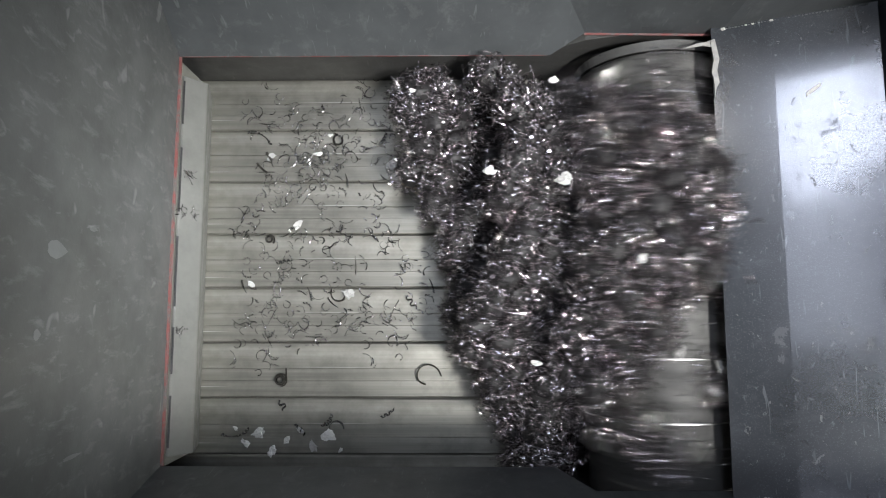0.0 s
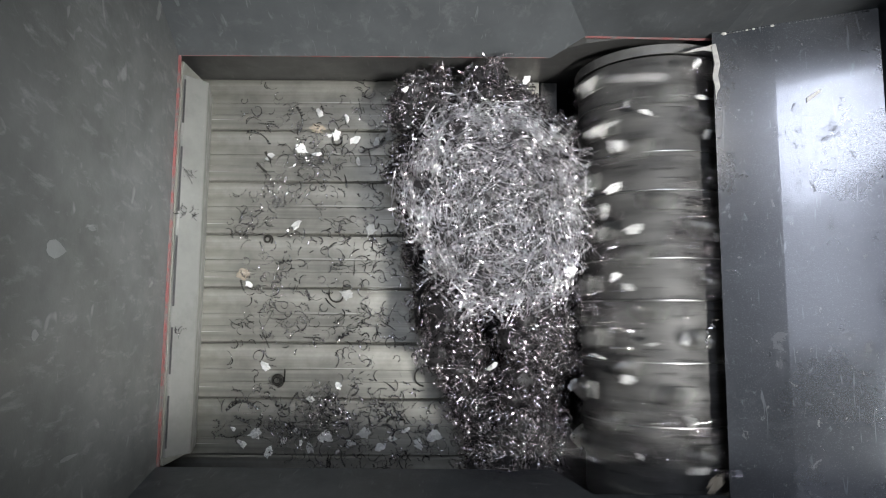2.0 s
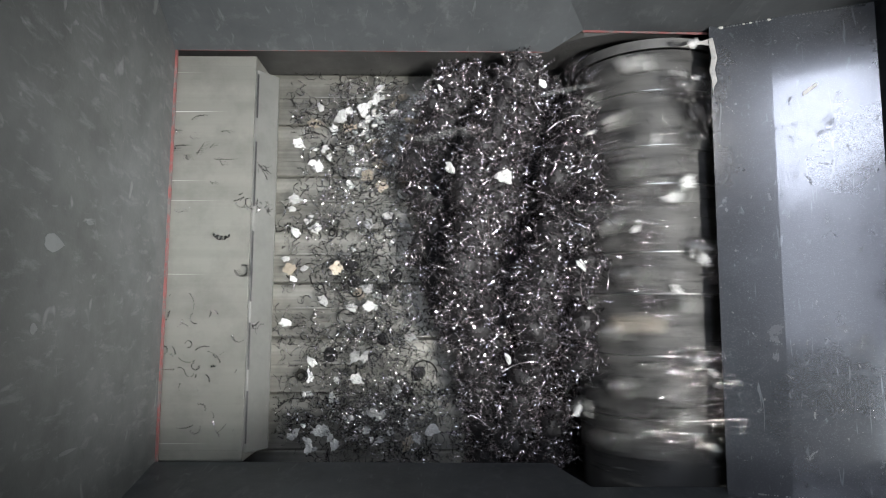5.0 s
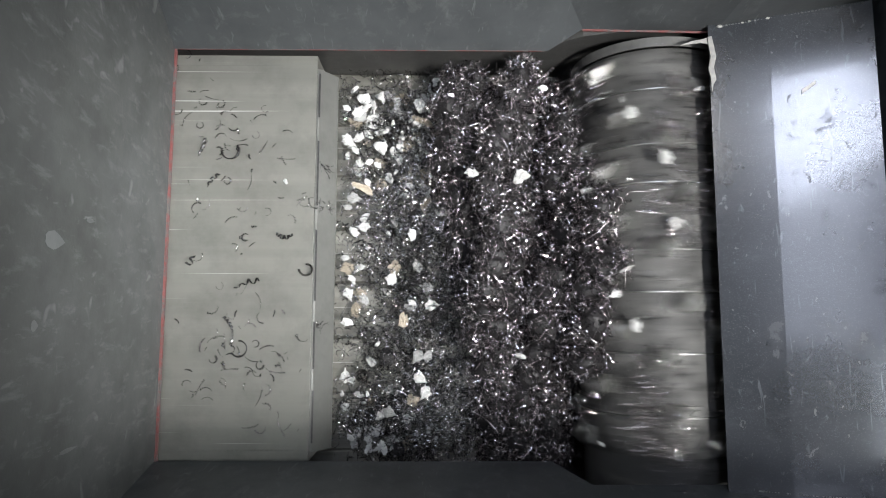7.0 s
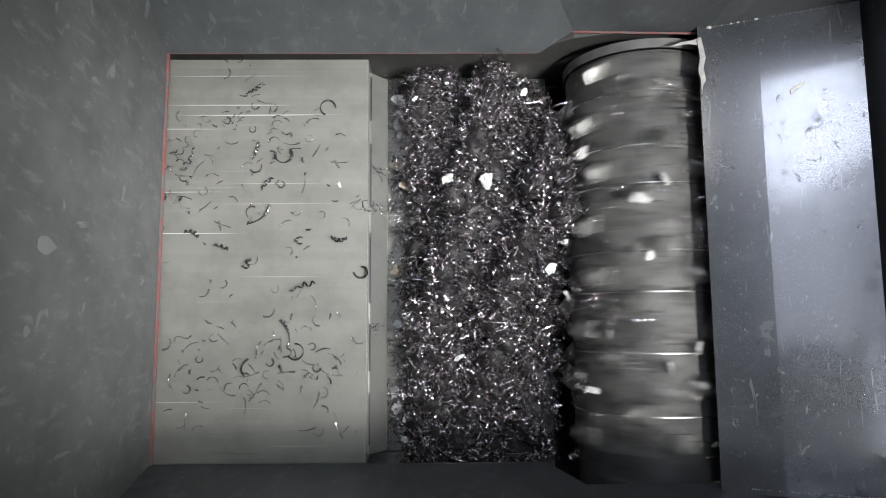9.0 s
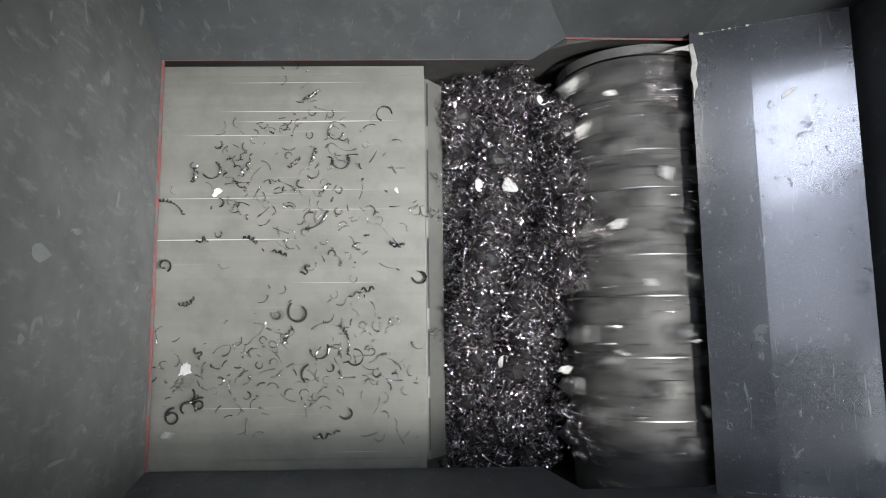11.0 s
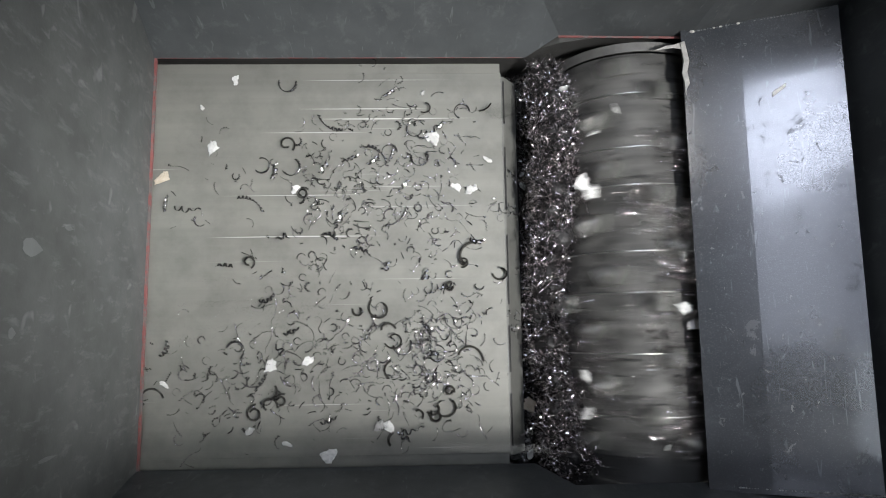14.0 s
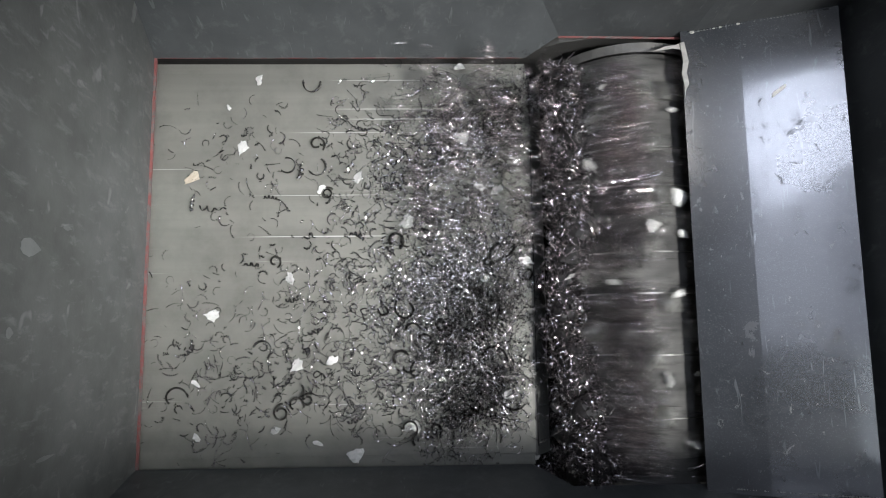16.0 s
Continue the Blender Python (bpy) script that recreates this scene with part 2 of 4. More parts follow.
# ---- the hopper ----
def hopper():
    rim = Z_RIM
    # rear wall leans over the opening slightly as it rises
    bm = slab(bmesh.new(), [(X_LEFT, -0.95, 0), (X_LEFT, 1.4, 0), (X_LEFT + 0.1 * 1.1, 1.4, 1.1), (X_LEFT + 0.1 * 1.1, -0.95, 1.1)], (-0.012, 0, 0))
    structure(part("wall_west", bm, PAINT_LEFT), "grey-green painted steel hopper wall with pale scuffs", "wall")
    west = bpy.data.objects["wall_west"]
    for y, z, ry, rz in ((0.118, 0.518, 0.012, 0.030), (0.167, 0.40, 0.004, 0.016), (-0.013, 0.558, 0.007, 0.010), (-0.215, 0.43, 0.003, 0.03)):
        bm = bmesh.new()
        ring = [(X_LEFT + 0.1 * (z + rz * math.sin(a) * (1 + 0.2 * math.sin(3 * a))) + 0.0006, y + ry * math.cos(a) * (1 + 0.25 * math.cos(2 * a)), z + rz * math.sin(a) * (1 + 0.2 * math.sin(3 * a))) for a in [i * 0.5236 for i in range(12)]]
        part("paint_scuff", slab(bm, ring, (0.0003, 0, 0)), SCUFF, west, "pale rubbed mark in the paint")
    # far side wall: sloping sheet with a stepped lower edge, then an upright sheet beside the rotor
    k = 0.45
    crease = [(0.342 - 0.6 * z, Y_TOP + k * (0.062 + z), 0.062 + z) for z in (0.0, 0.08, 0.24, 0.65)]
    bm = slab(bmesh.new(), [(X_LEFT - 0.1, Y_TOP, 0), (0.268, Y_TOP, 0), *crease, (X_LEFT - 0.1, Y_TOP + k * 0.712, 0.712)], (0, 0.012, 0))
    structure(part("wall_north", bm, PAINT), "dark grey painted steel hopper side wall with scratches", "wall")
    # folded sheet: from the crease it twists to stand nearly upright beside the chute plate
    bm = bmesh.new()
    face = []
    for i in range(13):
        f = i / 12
        z = 0.062 + 0.65 * f
        p0 = Vector((0.342 - 0.6 * (z - 0.062), Y_TOP + k * z, z))
        z1 = 0.145 + 0.575 * f
        p1 = Vector((0.62, Y_TOP - 0.014 + 0.068 * (z1 - 0.145), z1))
        row = [p0.lerp(p1, j / 10) for j in range(11)] + [p1 + Vector((0.58, 0, 0))]
        face.append([[bm.verts.new(p + Vector((0, d, 0))) for p in row] for d in (0.0, 0.006)])
    for a, b in zip(face, face[1:]):
        for j in range(11):
            bm.faces.new((a[0][j], a[0][j + 1], b[0][j + 1], b[0][j]))
            bm.faces.new((a[1][j], b[1][j], b[1][j + 1], a[1][j + 1]))
    for j in range(11):
        bm.faces.new((face[0][0][j], face[0][1][j], face[0][1][j + 1], face[0][0][j + 1]))
    bmesh.ops.recalc_face_normals(bm, faces=bm.faces)
    structure(part("wall_north_rotor", bm, PAINT), "dark grey painted side sheet beside the rotor", "wall")
    # the near side wall leans outwards below and stands upright above
    ks, zb = 0.15, 0.22
    yb = Y_BOT - ks * zb
    bm = slab(bmesh.new(), [(X_LEFT - 0.1, Y_BOT, 0), (0.262, Y_BOT, 0), (0.325, Y_BOT - ks * 0.128, 0.128), (1.2, Y_BOT - ks * 0.128, 0.128), (1.2, yb, zb), (X_LEFT - 0.1, yb, zb)], (0, -0.012, 0))
    slab(bm, [(X_LEFT - 0.1, yb, zb), (1.2, yb, zb), (1.2, yb, rim), (X_LEFT - 0.1, yb, rim)], (0, -0.012, 0))
    structure(part("wall_south", bm, PAINT), "dark grey painted steel hopper side wall, scuffed", "wall")
    # sloping front plate: two sheets with a bend between them
    xm = 0.705
    zm = PLATE_Z + (PLATE_Z2 - PLATE_Z) * (xm - PLATE_X) / (PLATE_X2 - PLATE_X) + 0.003
    y0, y1 = Y_BOT - 0.028, Y_TOP + 0.012
    fr = new("chute_plate")
    part("lower_sheet", slab(bmesh.new(), [(PLATE_X, y0, PLATE_Z), (xm, y0, zm), (xm, y1, zm), (PLATE_X, y1, PLATE_Z)], (0.003, 0, -0.012)), PAINT_GLOSS, fr)
    part("upper_sheet", slab(bmesh.new(), [(xm, y0, zm), (PLATE_X2, y0, PLATE_Z2), (PLATE_X2, y1, PLATE_Z2), (xm, y1, zm)], (0.003, 0, -0.012)), PAINT_GLOSS, fr)
    bm = bmesh.new()
    beads = np.random.default_rng(5)
    for i in range(46):
        x = PLATE_X + 0.055 + i * 0.0052
        z = PLATE_Z + (PLATE_Z2 - PLATE_Z) * (x - PLATE_X) / (PLATE_X2 - PLATE_X)
        bmesh.ops.create_icosphere(bm, subdivisions=1, radius=0.0034 * beads.uniform(0.5, 1.1), matrix=Matrix.Translation((x, Y_BOT - 0.018, z + 0.001)) @ Matrix.Diagonal((1.5, 0.7, 0.5, 1)))
    part("weld_bead", bm, KNIFE, fr, "silvery weld seam")
    # seam along the upright sheet, with scraps of foam stuck in it
    for name, mat, count, size, text in (("seam_bead", PAINT, 44, 0.0024, "painted weld seam"), ("stuck_scrap", TAPE, 5, 0.0040, "pale scraps stuck in the seam")):
        bm, r = bmesh.new(), np.random.default_rng(count)
        for i in range(count):
            x = 0.612 + 0.262 * (i / count if count > 9 else 0.45 * r.random())
            z = PLATE_Z + (PLATE_Z2 - PLATE_Z) * (x - PLATE_X) / (PLATE_X2 - PLATE_X)
            y = Y_TOP - 0.017 + 0.068 * (z - 0.145)
            bmesh.ops.create_icosphere(bm, subdivisions=1, radius=size * r.uniform(0.7, 1.2), matrix=Matrix.Translation((x, y, z + 0.001)) @ Matrix.Diagonal((1.6, 0.8, 0.7, 1)))
        part(name, bm, mat, fr, text)
    structure(fr, "glossy grey painted sloping steel chute plate", "chute")
    bm = slab(bmesh.new(), [(PLATE_X2, -0.95, 0.0), (PLATE_X2, 1.2, 0.0), (PLATE_X2 + 0.05, 1.2, rim), (PLATE_X2 + 0.05, -0.95, rim)], (0.012, 0, 0))
    structure(part("wall_east", bm, PAINT), "dark painted hopper front wall", "wall")
    # worn red edge paint
    for name, pts, sh in (
        ("trim_west", [(X_LEFT - 0.001, Y_BOT, -0.004), (X_LEFT - 0.001, Y_TOP, -0.004), (X_LEFT + 0.0058, Y_TOP, -0.004), (X_LEFT + 0.0058, Y_BOT, -0.004)], (0, 0, 0.006)),
        ("trim_north", [(X_LEFT, Y_TOP - 0.0005, -0.003), (X_STEP, Y_TOP - 0.0005, -0.003), (X_STEP, Y_TOP + 0.004, -0.003), (X_LEFT, Y_TOP + 0.004, -0.003)], (0, 0, 0.004)),
        ("trim_north_rotor", [(0.340, Y_TOP + 0.024, 0.058), (0.600, Y_TOP - 0.017, 0.137), (0.600, Y_TOP - 0.013, 0.139), (0.340, Y_TOP + 0.028, 0.060)], (0, 0, 0.0025)),
    ):
        structure(part(name, slab(bmesh.new(), pts, sh), RED), "worn red painted steel edge strip", "edge strip")


# ---- cutting chamber under the hopper ----
def chamber():
    for name, y, s in (("chamber_wall_north", Y_TOP + 0.013, 1), ("chamber_wall_south", Y_BOT - 0.075, -1)):
        zr = 0.135 if s > 0 else 0.115
        x2, z2 = (0.344, 0.055) if s > 0 else (0.325, 0.11)
        bm = slab(bmesh.new(), [(-1.85, y, -0.62), (1.0, y, -0.62), (1.0, y, zr), (0.60, y, zr), (x2, y, z2), (X_STEP, y, -0.004), (-1.85, y, -0.004)], (0, 0.02 * s, 0))
        structure(part(name, bm, CHAMBER), "grimy dark steel cutting chamber wall", "wall")
        if s < 0:
            continue
        # half ring of the bearing housing round the rotor's end
        bm = bmesh.new()
        ring = []
        for i in range(41):
            a = math.radians(-20 + 220 * i / 40)
            ring.append([bm.verts.new((ROTOR_X + r * math.cos(a), y - s * d, ROTOR_Z + r * math.sin(a))) for r, d in ((0.1815, 0.046), (0.1815, 0.052), (0.1845, 0.052), (0.1870, 0.031), (0.1780, 0.030))])
        for p, q in zip(ring, ring[1:]):
            for j in range(4):
                bm.faces.new((p[j], q[j], q[j + 1], p[j + 1]))
        bmesh.ops.recalc_face_normals(bm, faces=bm.faces)
        structure(part("rotor_seal_ring", bm, RING), "worn grey steel ring round the rotor end", "ring")
    bm = bmesh.new()
    box(bm, -1.87, -1.85, Y_BOT - 0.10, Y_TOP + 0.04, -0.62, 0.0)
    box(bm, -1.85, 0.98, Y_BOT - 0.10, Y_TOP + 0.04, -0.64, -0.62)
    box(bm, 0.76, 0.78, Y_BOT, Y_TOP, -0.62, 0.20)
    box(bm, -1.85, X_LEFT - 0.014, Y_BOT - 0.10, Y_TOP + 0.04, 0.0, 0.012)
    # casing top outside the near hopper wall, unseen, added to stop light leaks
    box(bm, -1.85, X_STEP - 0.002, Y_BOT - 0.12, Y_BOT - 0.014, 0.0, 0.012)
    box(bm, X_STEP, 1.0, Y_BOT - 0.12, Y_BOT - 0.036, 0.116, 0.126)
    box(bm, X_STEP - 0.002, X_STEP + 0.008, Y_BOT - 0.12, Y_BOT - 0.03, 0.012, 0.116)
    structure(part("machine_casing", bm, CHAMBER), "dark steel casing of the shredder", "casing")
    # floor of long wear bars
    fl = structure(new("floor"), "worn grey-green steel chamber floor of long bars", "floor")
    pitch = (Y_TOP - Y_BOT + 0.024) / 7    # an eighth bar lies under the near wall
    bm = bmesh.new()
    w = pitch - 0.0010
    prof = [(-w / 2, 0), (-w / 2, 0.02), (-w * 0.47, 0.0225), (-w * 0.20, 0.0225), (-w * 0.19, 0.0205), (w * 0.02, 0.0205), (w * 0.03, 0.0225), (w * 0.47, 0.0225), (w / 2, 0.02), (w / 2, 0)]
    slab(bm, [(-1.0, y, z) for y, z in prof], (1.27, 0, 0))
    first = None
    for i in range(8):
        y = Y_TOP + 0.012 - pitch * (i + 0.5)
        if first is None:
            first = ob = part("floor_bar", bm, FLOOR, fl)
        else:
            ob = new("floor_bar", first.data)
            ob.parent = fl
        ob.location = (0.0 if i % 2 else -0.003, y, Z_FLOOR - 0.0225 - (0.0012 if i % 3 == 1 else 0))
    part("floor_bed", box(bmesh.new(), -1.2, 0.262, Y_BOT - 0.074, Y_TOP + 0.012, Z_FLOOR - 0.06, Z_FLOOR - 0.024), CHAMBER, fl)
    # counter knife bar at the floor's end, colour darkened for shade and chips there
    bm = box(bmesh.new(), 0.272, 0.318, Y_BOT - 0.07, Y_TOP + 0.01, Z_FLOOR - 0.05, Z_FLOOR - 0.006, 0.003)
    structure(part("counter_knife", bm, CHAMBER), "steel counter knife bar below the rotor", "knife bar")


# ---- pusher ram ----
def pusher_ram():
    """Origin at the upper front edge; the body lies behind it."""
    ram = new("pusher_ram")
    y0, y1 = Y_BOT - 0.006, Y_TOP - 0.004
    zt, zb = -0.006, Z_FLOOR + 0.003 + 0.02
    bm = slab(bmesh.new(), [(-1.05, y0, zt), (0.0, y0, zt), (0.0, y0, zb), (-1.05, y0, zb)], (0, y1 - y0, 0), 0.002)
    part("body", bm, RAM, ram)
    bm = slab(bmesh.new(), [(-1.05, y0 + 0.026, zt + 0.0005), (0.001, y0 + 0.026, zt + 0.0005), (0.001, y0 + 0.026, 0.0), (-1.05, y0 + 0.026, 0.0)], (0, y1 - y0 - 0.054, 0), 0.0012)
    part("top_plate", bm, RAM, ram, "smooth grey-green steel top plate with fine scores")
    bm = slab(bmesh.new(), [(0.0012, y0 + 0.020, -0.004), (0.008, y0 + 0.020, -0.006), (0.044, y0 + 0.020, -0.056), (0.044, y0 + 0.020, -0.066), (0.012, y0 + 0.020, zb - 0.018), (0.0012, y0 + 0.020, zb - 0.018)], (0, y1 - y0 - 0.055, 0), 0.002)
    part("front_wedge", bm, RAM_FRONT, ram, "sloping worn steel front face")
    # near-black strips laid on the edge stand in for shaded slots
    for a, b in ((0.49, 0.60), (0.27, 0.43), (0.04, 0.21), (-0.12, -0.01), (-0.29, -0.17)):
        part("slot", slab(bmesh.new(), [(0.006, a, -0.0045), (0.0092, a, -0.0056), (0.0092, b, -0.0056), (0.006, b, -0.0045)], (0, 0, 0.003)), SLOT_BLACK, ram, "dark slot behind the front edge")
    return tagged(ram, "grey-green steel pusher ram sliding over the chamber floor", "ram")


# ---- rotor ----
def rotor():
    ro = new("rotor")
    y0, y1 = Y_BOT + 0.03, Y_TOP - 0.042
    rings = 15
    pitch = (y1 - y0) / rings
    seg = 72
    prof = [(y0, 0.06)]
    for i in range(rings):
        a = y0 + i * pitch
        prof += [(a, ROTOR_R - 0.0012), (a + pitch * 0.30, ROTOR_R - 0.0003), (a + pitch * 0.36, ROTOR_R), (a + pitch * 0.64, ROTOR_R), (a + pitch * 0.70, ROTOR_R - 0.0003)]
    prof += [(y1, ROTOR_R - 0.0012), (y1, 0.06)]
    bm = bmesh.new()
    cols = [[bm.verts.new((r * math.cos(6.28318 * s / seg), y, r * math.sin(6.28318 * s / seg))) for y, r in prof] for s in range(seg)]
    for s in range(seg):
        p, q = cols[s], cols[(s + 1) % seg]
        for j in range(len(prof) - 1):
            bm.faces.new((p[j], p[j + 1], q[j + 1], q[j]))
    bmesh.ops.recalc_face_normals(bm, faces=bm.faces)
    body = part("drum", bm, ROTOR, ro, "grooved worn steel drum")
    body.data.polygons.foreach_set("use_smooth", [False] * len(body.data.polygons))
    part("shaft", bmesh_cylinder(0.055, y0 - 0.100, y1 + 0.050), ROTOR, ro)
    # added dark disc: the shade over the drum's near end as colour
    part("dark_end_disc", bmesh_cylinder(0.174, y0 - 0.088, y0 - 0.001), CHAMBER, ro, "dark disc at the near drum end, shade put into its colour")
    lip = bmesh.new()
    turns = [[lip.verts.new((r * math.cos(6.28318 * s / 72), dy, r * math.sin(6.28318 * s / 72))) for dy, r in
              ((-0.0022, ROTOR_R - 0.002), (-0.0012, ROTOR_R + 0.0030), (0.0012, ROTOR_R + 0.0030), (0.0022, ROTOR_R - 0.002))] for s in range(72)]
    for s in range(72):
        for j in range(3):
            lip.faces.new((turns[s][j], turns[s][j + 1], turns[(s + 1) % 72][j + 1], turns[(s + 1) % 72][j]))
    bmesh.ops.recalc_face_normals(lip, faces=lip.faces)
    r0 = None
    for i in range(7):
        y = y0 + (i + 0.5) * (y1 - y0) / 7 + 0.034 * math.sin(i * i * 1.7 + 0.6)
        if r0 is None:
            r0 = rb = part("ridge", lip, KNIFE, ro, "polished narrow ridge")
        else:
            rb = new("ridge", r0.data)
            rb.parent = ro
        rb.location = (0, y, 0)
    tip = bmesh.new()
    bmesh.ops.create_cube(tip, size=1, matrix=pose(0, 0, 0, 0, 45, 0) @ Matrix.Diagonal((0.036, 0.034, 0.036, 1)))
    bmesh.ops.bevel(tip, geom=tip.edges[:], offset=0.002, segments=1, affect="EDGES")
    holder = bmesh.new()
    slab(holder, [(-0.034, -0.020, -0.02), (0.034, -0.020, -0.02), (0.028, -0.020, 0.006), (-0.028, -0.020, 0.006)], (0, 0.040, 0), 0.002)
    t0 = h0 = None
    for i in range(rings):
        for k in range(4):
            ang = math.radians(k * 90 + i * 47 + (i * 61 + k * 17) % 31)
            y = y0 + (i + 0.5) * pitch
            m = Matrix.Rotation(ang, 4, "Y") @ Matrix.Translation((0, y, ROTOR_R + 0.002))
            if t0 is None:
                h0 = hd = part("knife_holder", holder, RAM_FRONT, ro)
                t0 = kn = part("knife", tip, KNIFE, ro, "square bright steel knife")
            else:
                hd, kn = new("knife_holder", h0.data), new("knife", t0.data)
                hd.parent = kn.parent = ro
            hd.matrix_local = m
            kn.matrix_local = m @ Matrix.Translation((-0.014, 0, 0.002)) @ pose(0, 0, 0, 45, 0, 0)
    # chips and strands caught all round the drum
    rg = np.random.default_rng(77)
    ang, ys = rg.uniform(0, 6.2832, 1000), rg.uniform(y0 - 0.04, y1, 1000)
    hold = [((ROTOR_R + 0.004) * math.cos(a), y, (ROTOR_R + 0.004) * math.sin(a)) for a, y in zip(ang, ys)]
    for mat, lo, hi, text in ((CHIP_DARK, 0, 780, "dark oily chips caught on the drum"), (CHIP, 780, 1000, "bright chips caught on the drum")):
        v, q = curls(rg, hi - lo, lambda i: hold[lo + i], 0, False, (0.0012, 0.004), (0.010, 0.034), (0.0025, 0.0065), 80, 4)
        tagged(mesh_part("chip_layer", v, q, mat, ro, text), text, kind="stuff")
    return tagged(ro, "worn steel shredder rotor with grooves and square knives, spinning", "rotor")


def bmesh_cylinder(r, y0, y1):
    bm = bmesh.new()
    bmesh.ops.create_cone(bm, cap_ends=True, segments=32, radius1=r, radius2=r, depth=y1 - y0,
                          matrix=Matrix.Translation((0, (y0 + y1) / 2, 0)) @ Matrix.Rotation(math.pi / 2, 4, "X"))
    return bm


# ---- swarf ----
def curls(rng, count, centre, spread, flat, radius=(0.0012, 0.0035), length=(0.015, 0.06), width=(0.0012, 0.0026), bend=60.0, per_turn=7):
    """Coiled metal ribbons as strips; centre(i) gives the place of each. Returns vertices and quads."""
    vs, qs, base = [], [], 0
    for i in range(count):
        r = rng.uniform(*radius)
        ln = rng.uniform(*length)
        pitch = r * rng.uniform(1.5, 3.0) + 0.0012
        n = max(6, min(170, int(ln / pitch * per_turn)))
        s = np.linspace(0, ln, n)
        kap = rng.uniform(-1, 1) * bend
        phi = kap * s + rng.uniform(0, 6.283)
        ds = ln / n
        cx, cy = np.cumsum(np.cos(phi)) * ds, np.cumsum(np.sin(phi)) * ds
        psi = 6.283 * s / pitch + rng.uniform(0, 6.283)
        zero = np.zeros(n)
        tang = np.stack([np.cos(phi), np.sin(phi), zero], 1)
        norm = np.stack([-np.sin(phi), np.cos(phi), zero], 1)
        up = np.array([0, 0, 1.0])
        wob = r * (0.8 + 0.4 * np.sin(s * 90 + i))
        p = np.stack([cx - cx.mean(), cy - cy.mean(), zero], 1) + norm * (wob * np.cos(psi))[:, None] + up * (wob * np.sin(psi))[:, None]
        if not flat:
            a, b, c = rng.normal(size=3)
            q = Euler((a * 1.2, b * 1.2, c * 3)).to_matrix()
            q = np.array(q)
            p, tang = p @ q.T, tang @ q.T
        p = p + np.asarray(centre(i)) + (np.array([0, 0, r * 1.3]) if flat else 0)
        w = rng.uniform(*width) / 2
        vs.append(np.stack([p - tang * w, p + tang * w], 1).reshape(-1, 3))
        k = base + 2 * np.arange(n - 1)
        qs.append(np.stack([k, k + 1, k + 3, k + 2], 1))
        base += 2 * n
    return np.concatenate(vs), np.concatenate(qs)


def clump_meshes(n_kinds=5, n_curls=285, first=20, pale=False):
    """Tangles of swarf: coils all over a near-black core, added for the shade inside."""
    made = []
    for kind in range(n_kinds):
        rng = np.random.default_rng(first + kind)
        dirs = rng.normal(size=(n_curls, 3))
        dirs /= np.linalg.norm(dirs, axis=1)[:, None]
        if pale:
            c = dirs * (0.046 + 0.040 * rng.random(n_curls) ** 1.3)[:, None] * np.array([1.25, 1.25, 0.5])
            v, q = curls(rng, n_curls, lambda i: c[i], 0, False, (0.0008, 0.0026), (0.030, 0.085), (0.0010, 0.0021), 24, 3)
            v2, q2 = curls(rng, 9, lambda i: c[i * 5], 0, False, (0.0020, 0.0042), (0.07, 0.13), (0.0014, 0.0028), 22, 6)
        else:
            c = dirs * (0.036 + 0.026 * rng.random(n_curls) ** 1.4)[:, None] * np.array([1.05, 1.05, 0.80])
            v, q = curls(rng, n_curls, lambda i: c[i], 0, False, (0.0012, 0.0036), (0.007, 0.030), (0.0014, 0.0035), 80, 5)
            h = n_curls // 3
            v3, q3 = curls(rng, h, lambda i: c[i] * 1.04, 0, False, (0.0006, 0.0018), (0.018, 0.050), (0.0010, 0.0019), 45, 3)
            v, q = np.concatenate([v, v3]), np.concatenate([q, q3 + len(v)])
            v2, q2 = curls(rng, 5, lambda i: c[i * 5] * 1.05, 0, False, (0.0020, 0.0040), (0.05, 0.13), (0.0014, 0.0028), 22, 6)
        q = np.concatenate([q, q2 + len(v)])
        v = np.concatenate([v, v2])
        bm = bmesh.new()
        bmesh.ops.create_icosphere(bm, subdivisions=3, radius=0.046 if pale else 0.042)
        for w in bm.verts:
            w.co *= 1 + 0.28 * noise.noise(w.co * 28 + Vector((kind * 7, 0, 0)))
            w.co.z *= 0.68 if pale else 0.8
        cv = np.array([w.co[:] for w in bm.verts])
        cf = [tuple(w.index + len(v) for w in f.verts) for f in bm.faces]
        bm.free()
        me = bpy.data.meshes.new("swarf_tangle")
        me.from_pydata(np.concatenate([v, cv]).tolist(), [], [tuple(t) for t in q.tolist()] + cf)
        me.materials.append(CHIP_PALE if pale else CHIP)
        me.materials.append(DARK_CORE)
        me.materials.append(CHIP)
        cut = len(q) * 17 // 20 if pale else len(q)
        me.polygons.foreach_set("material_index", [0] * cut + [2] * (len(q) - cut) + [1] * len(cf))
        me.update()
        made.append(me)
    return made


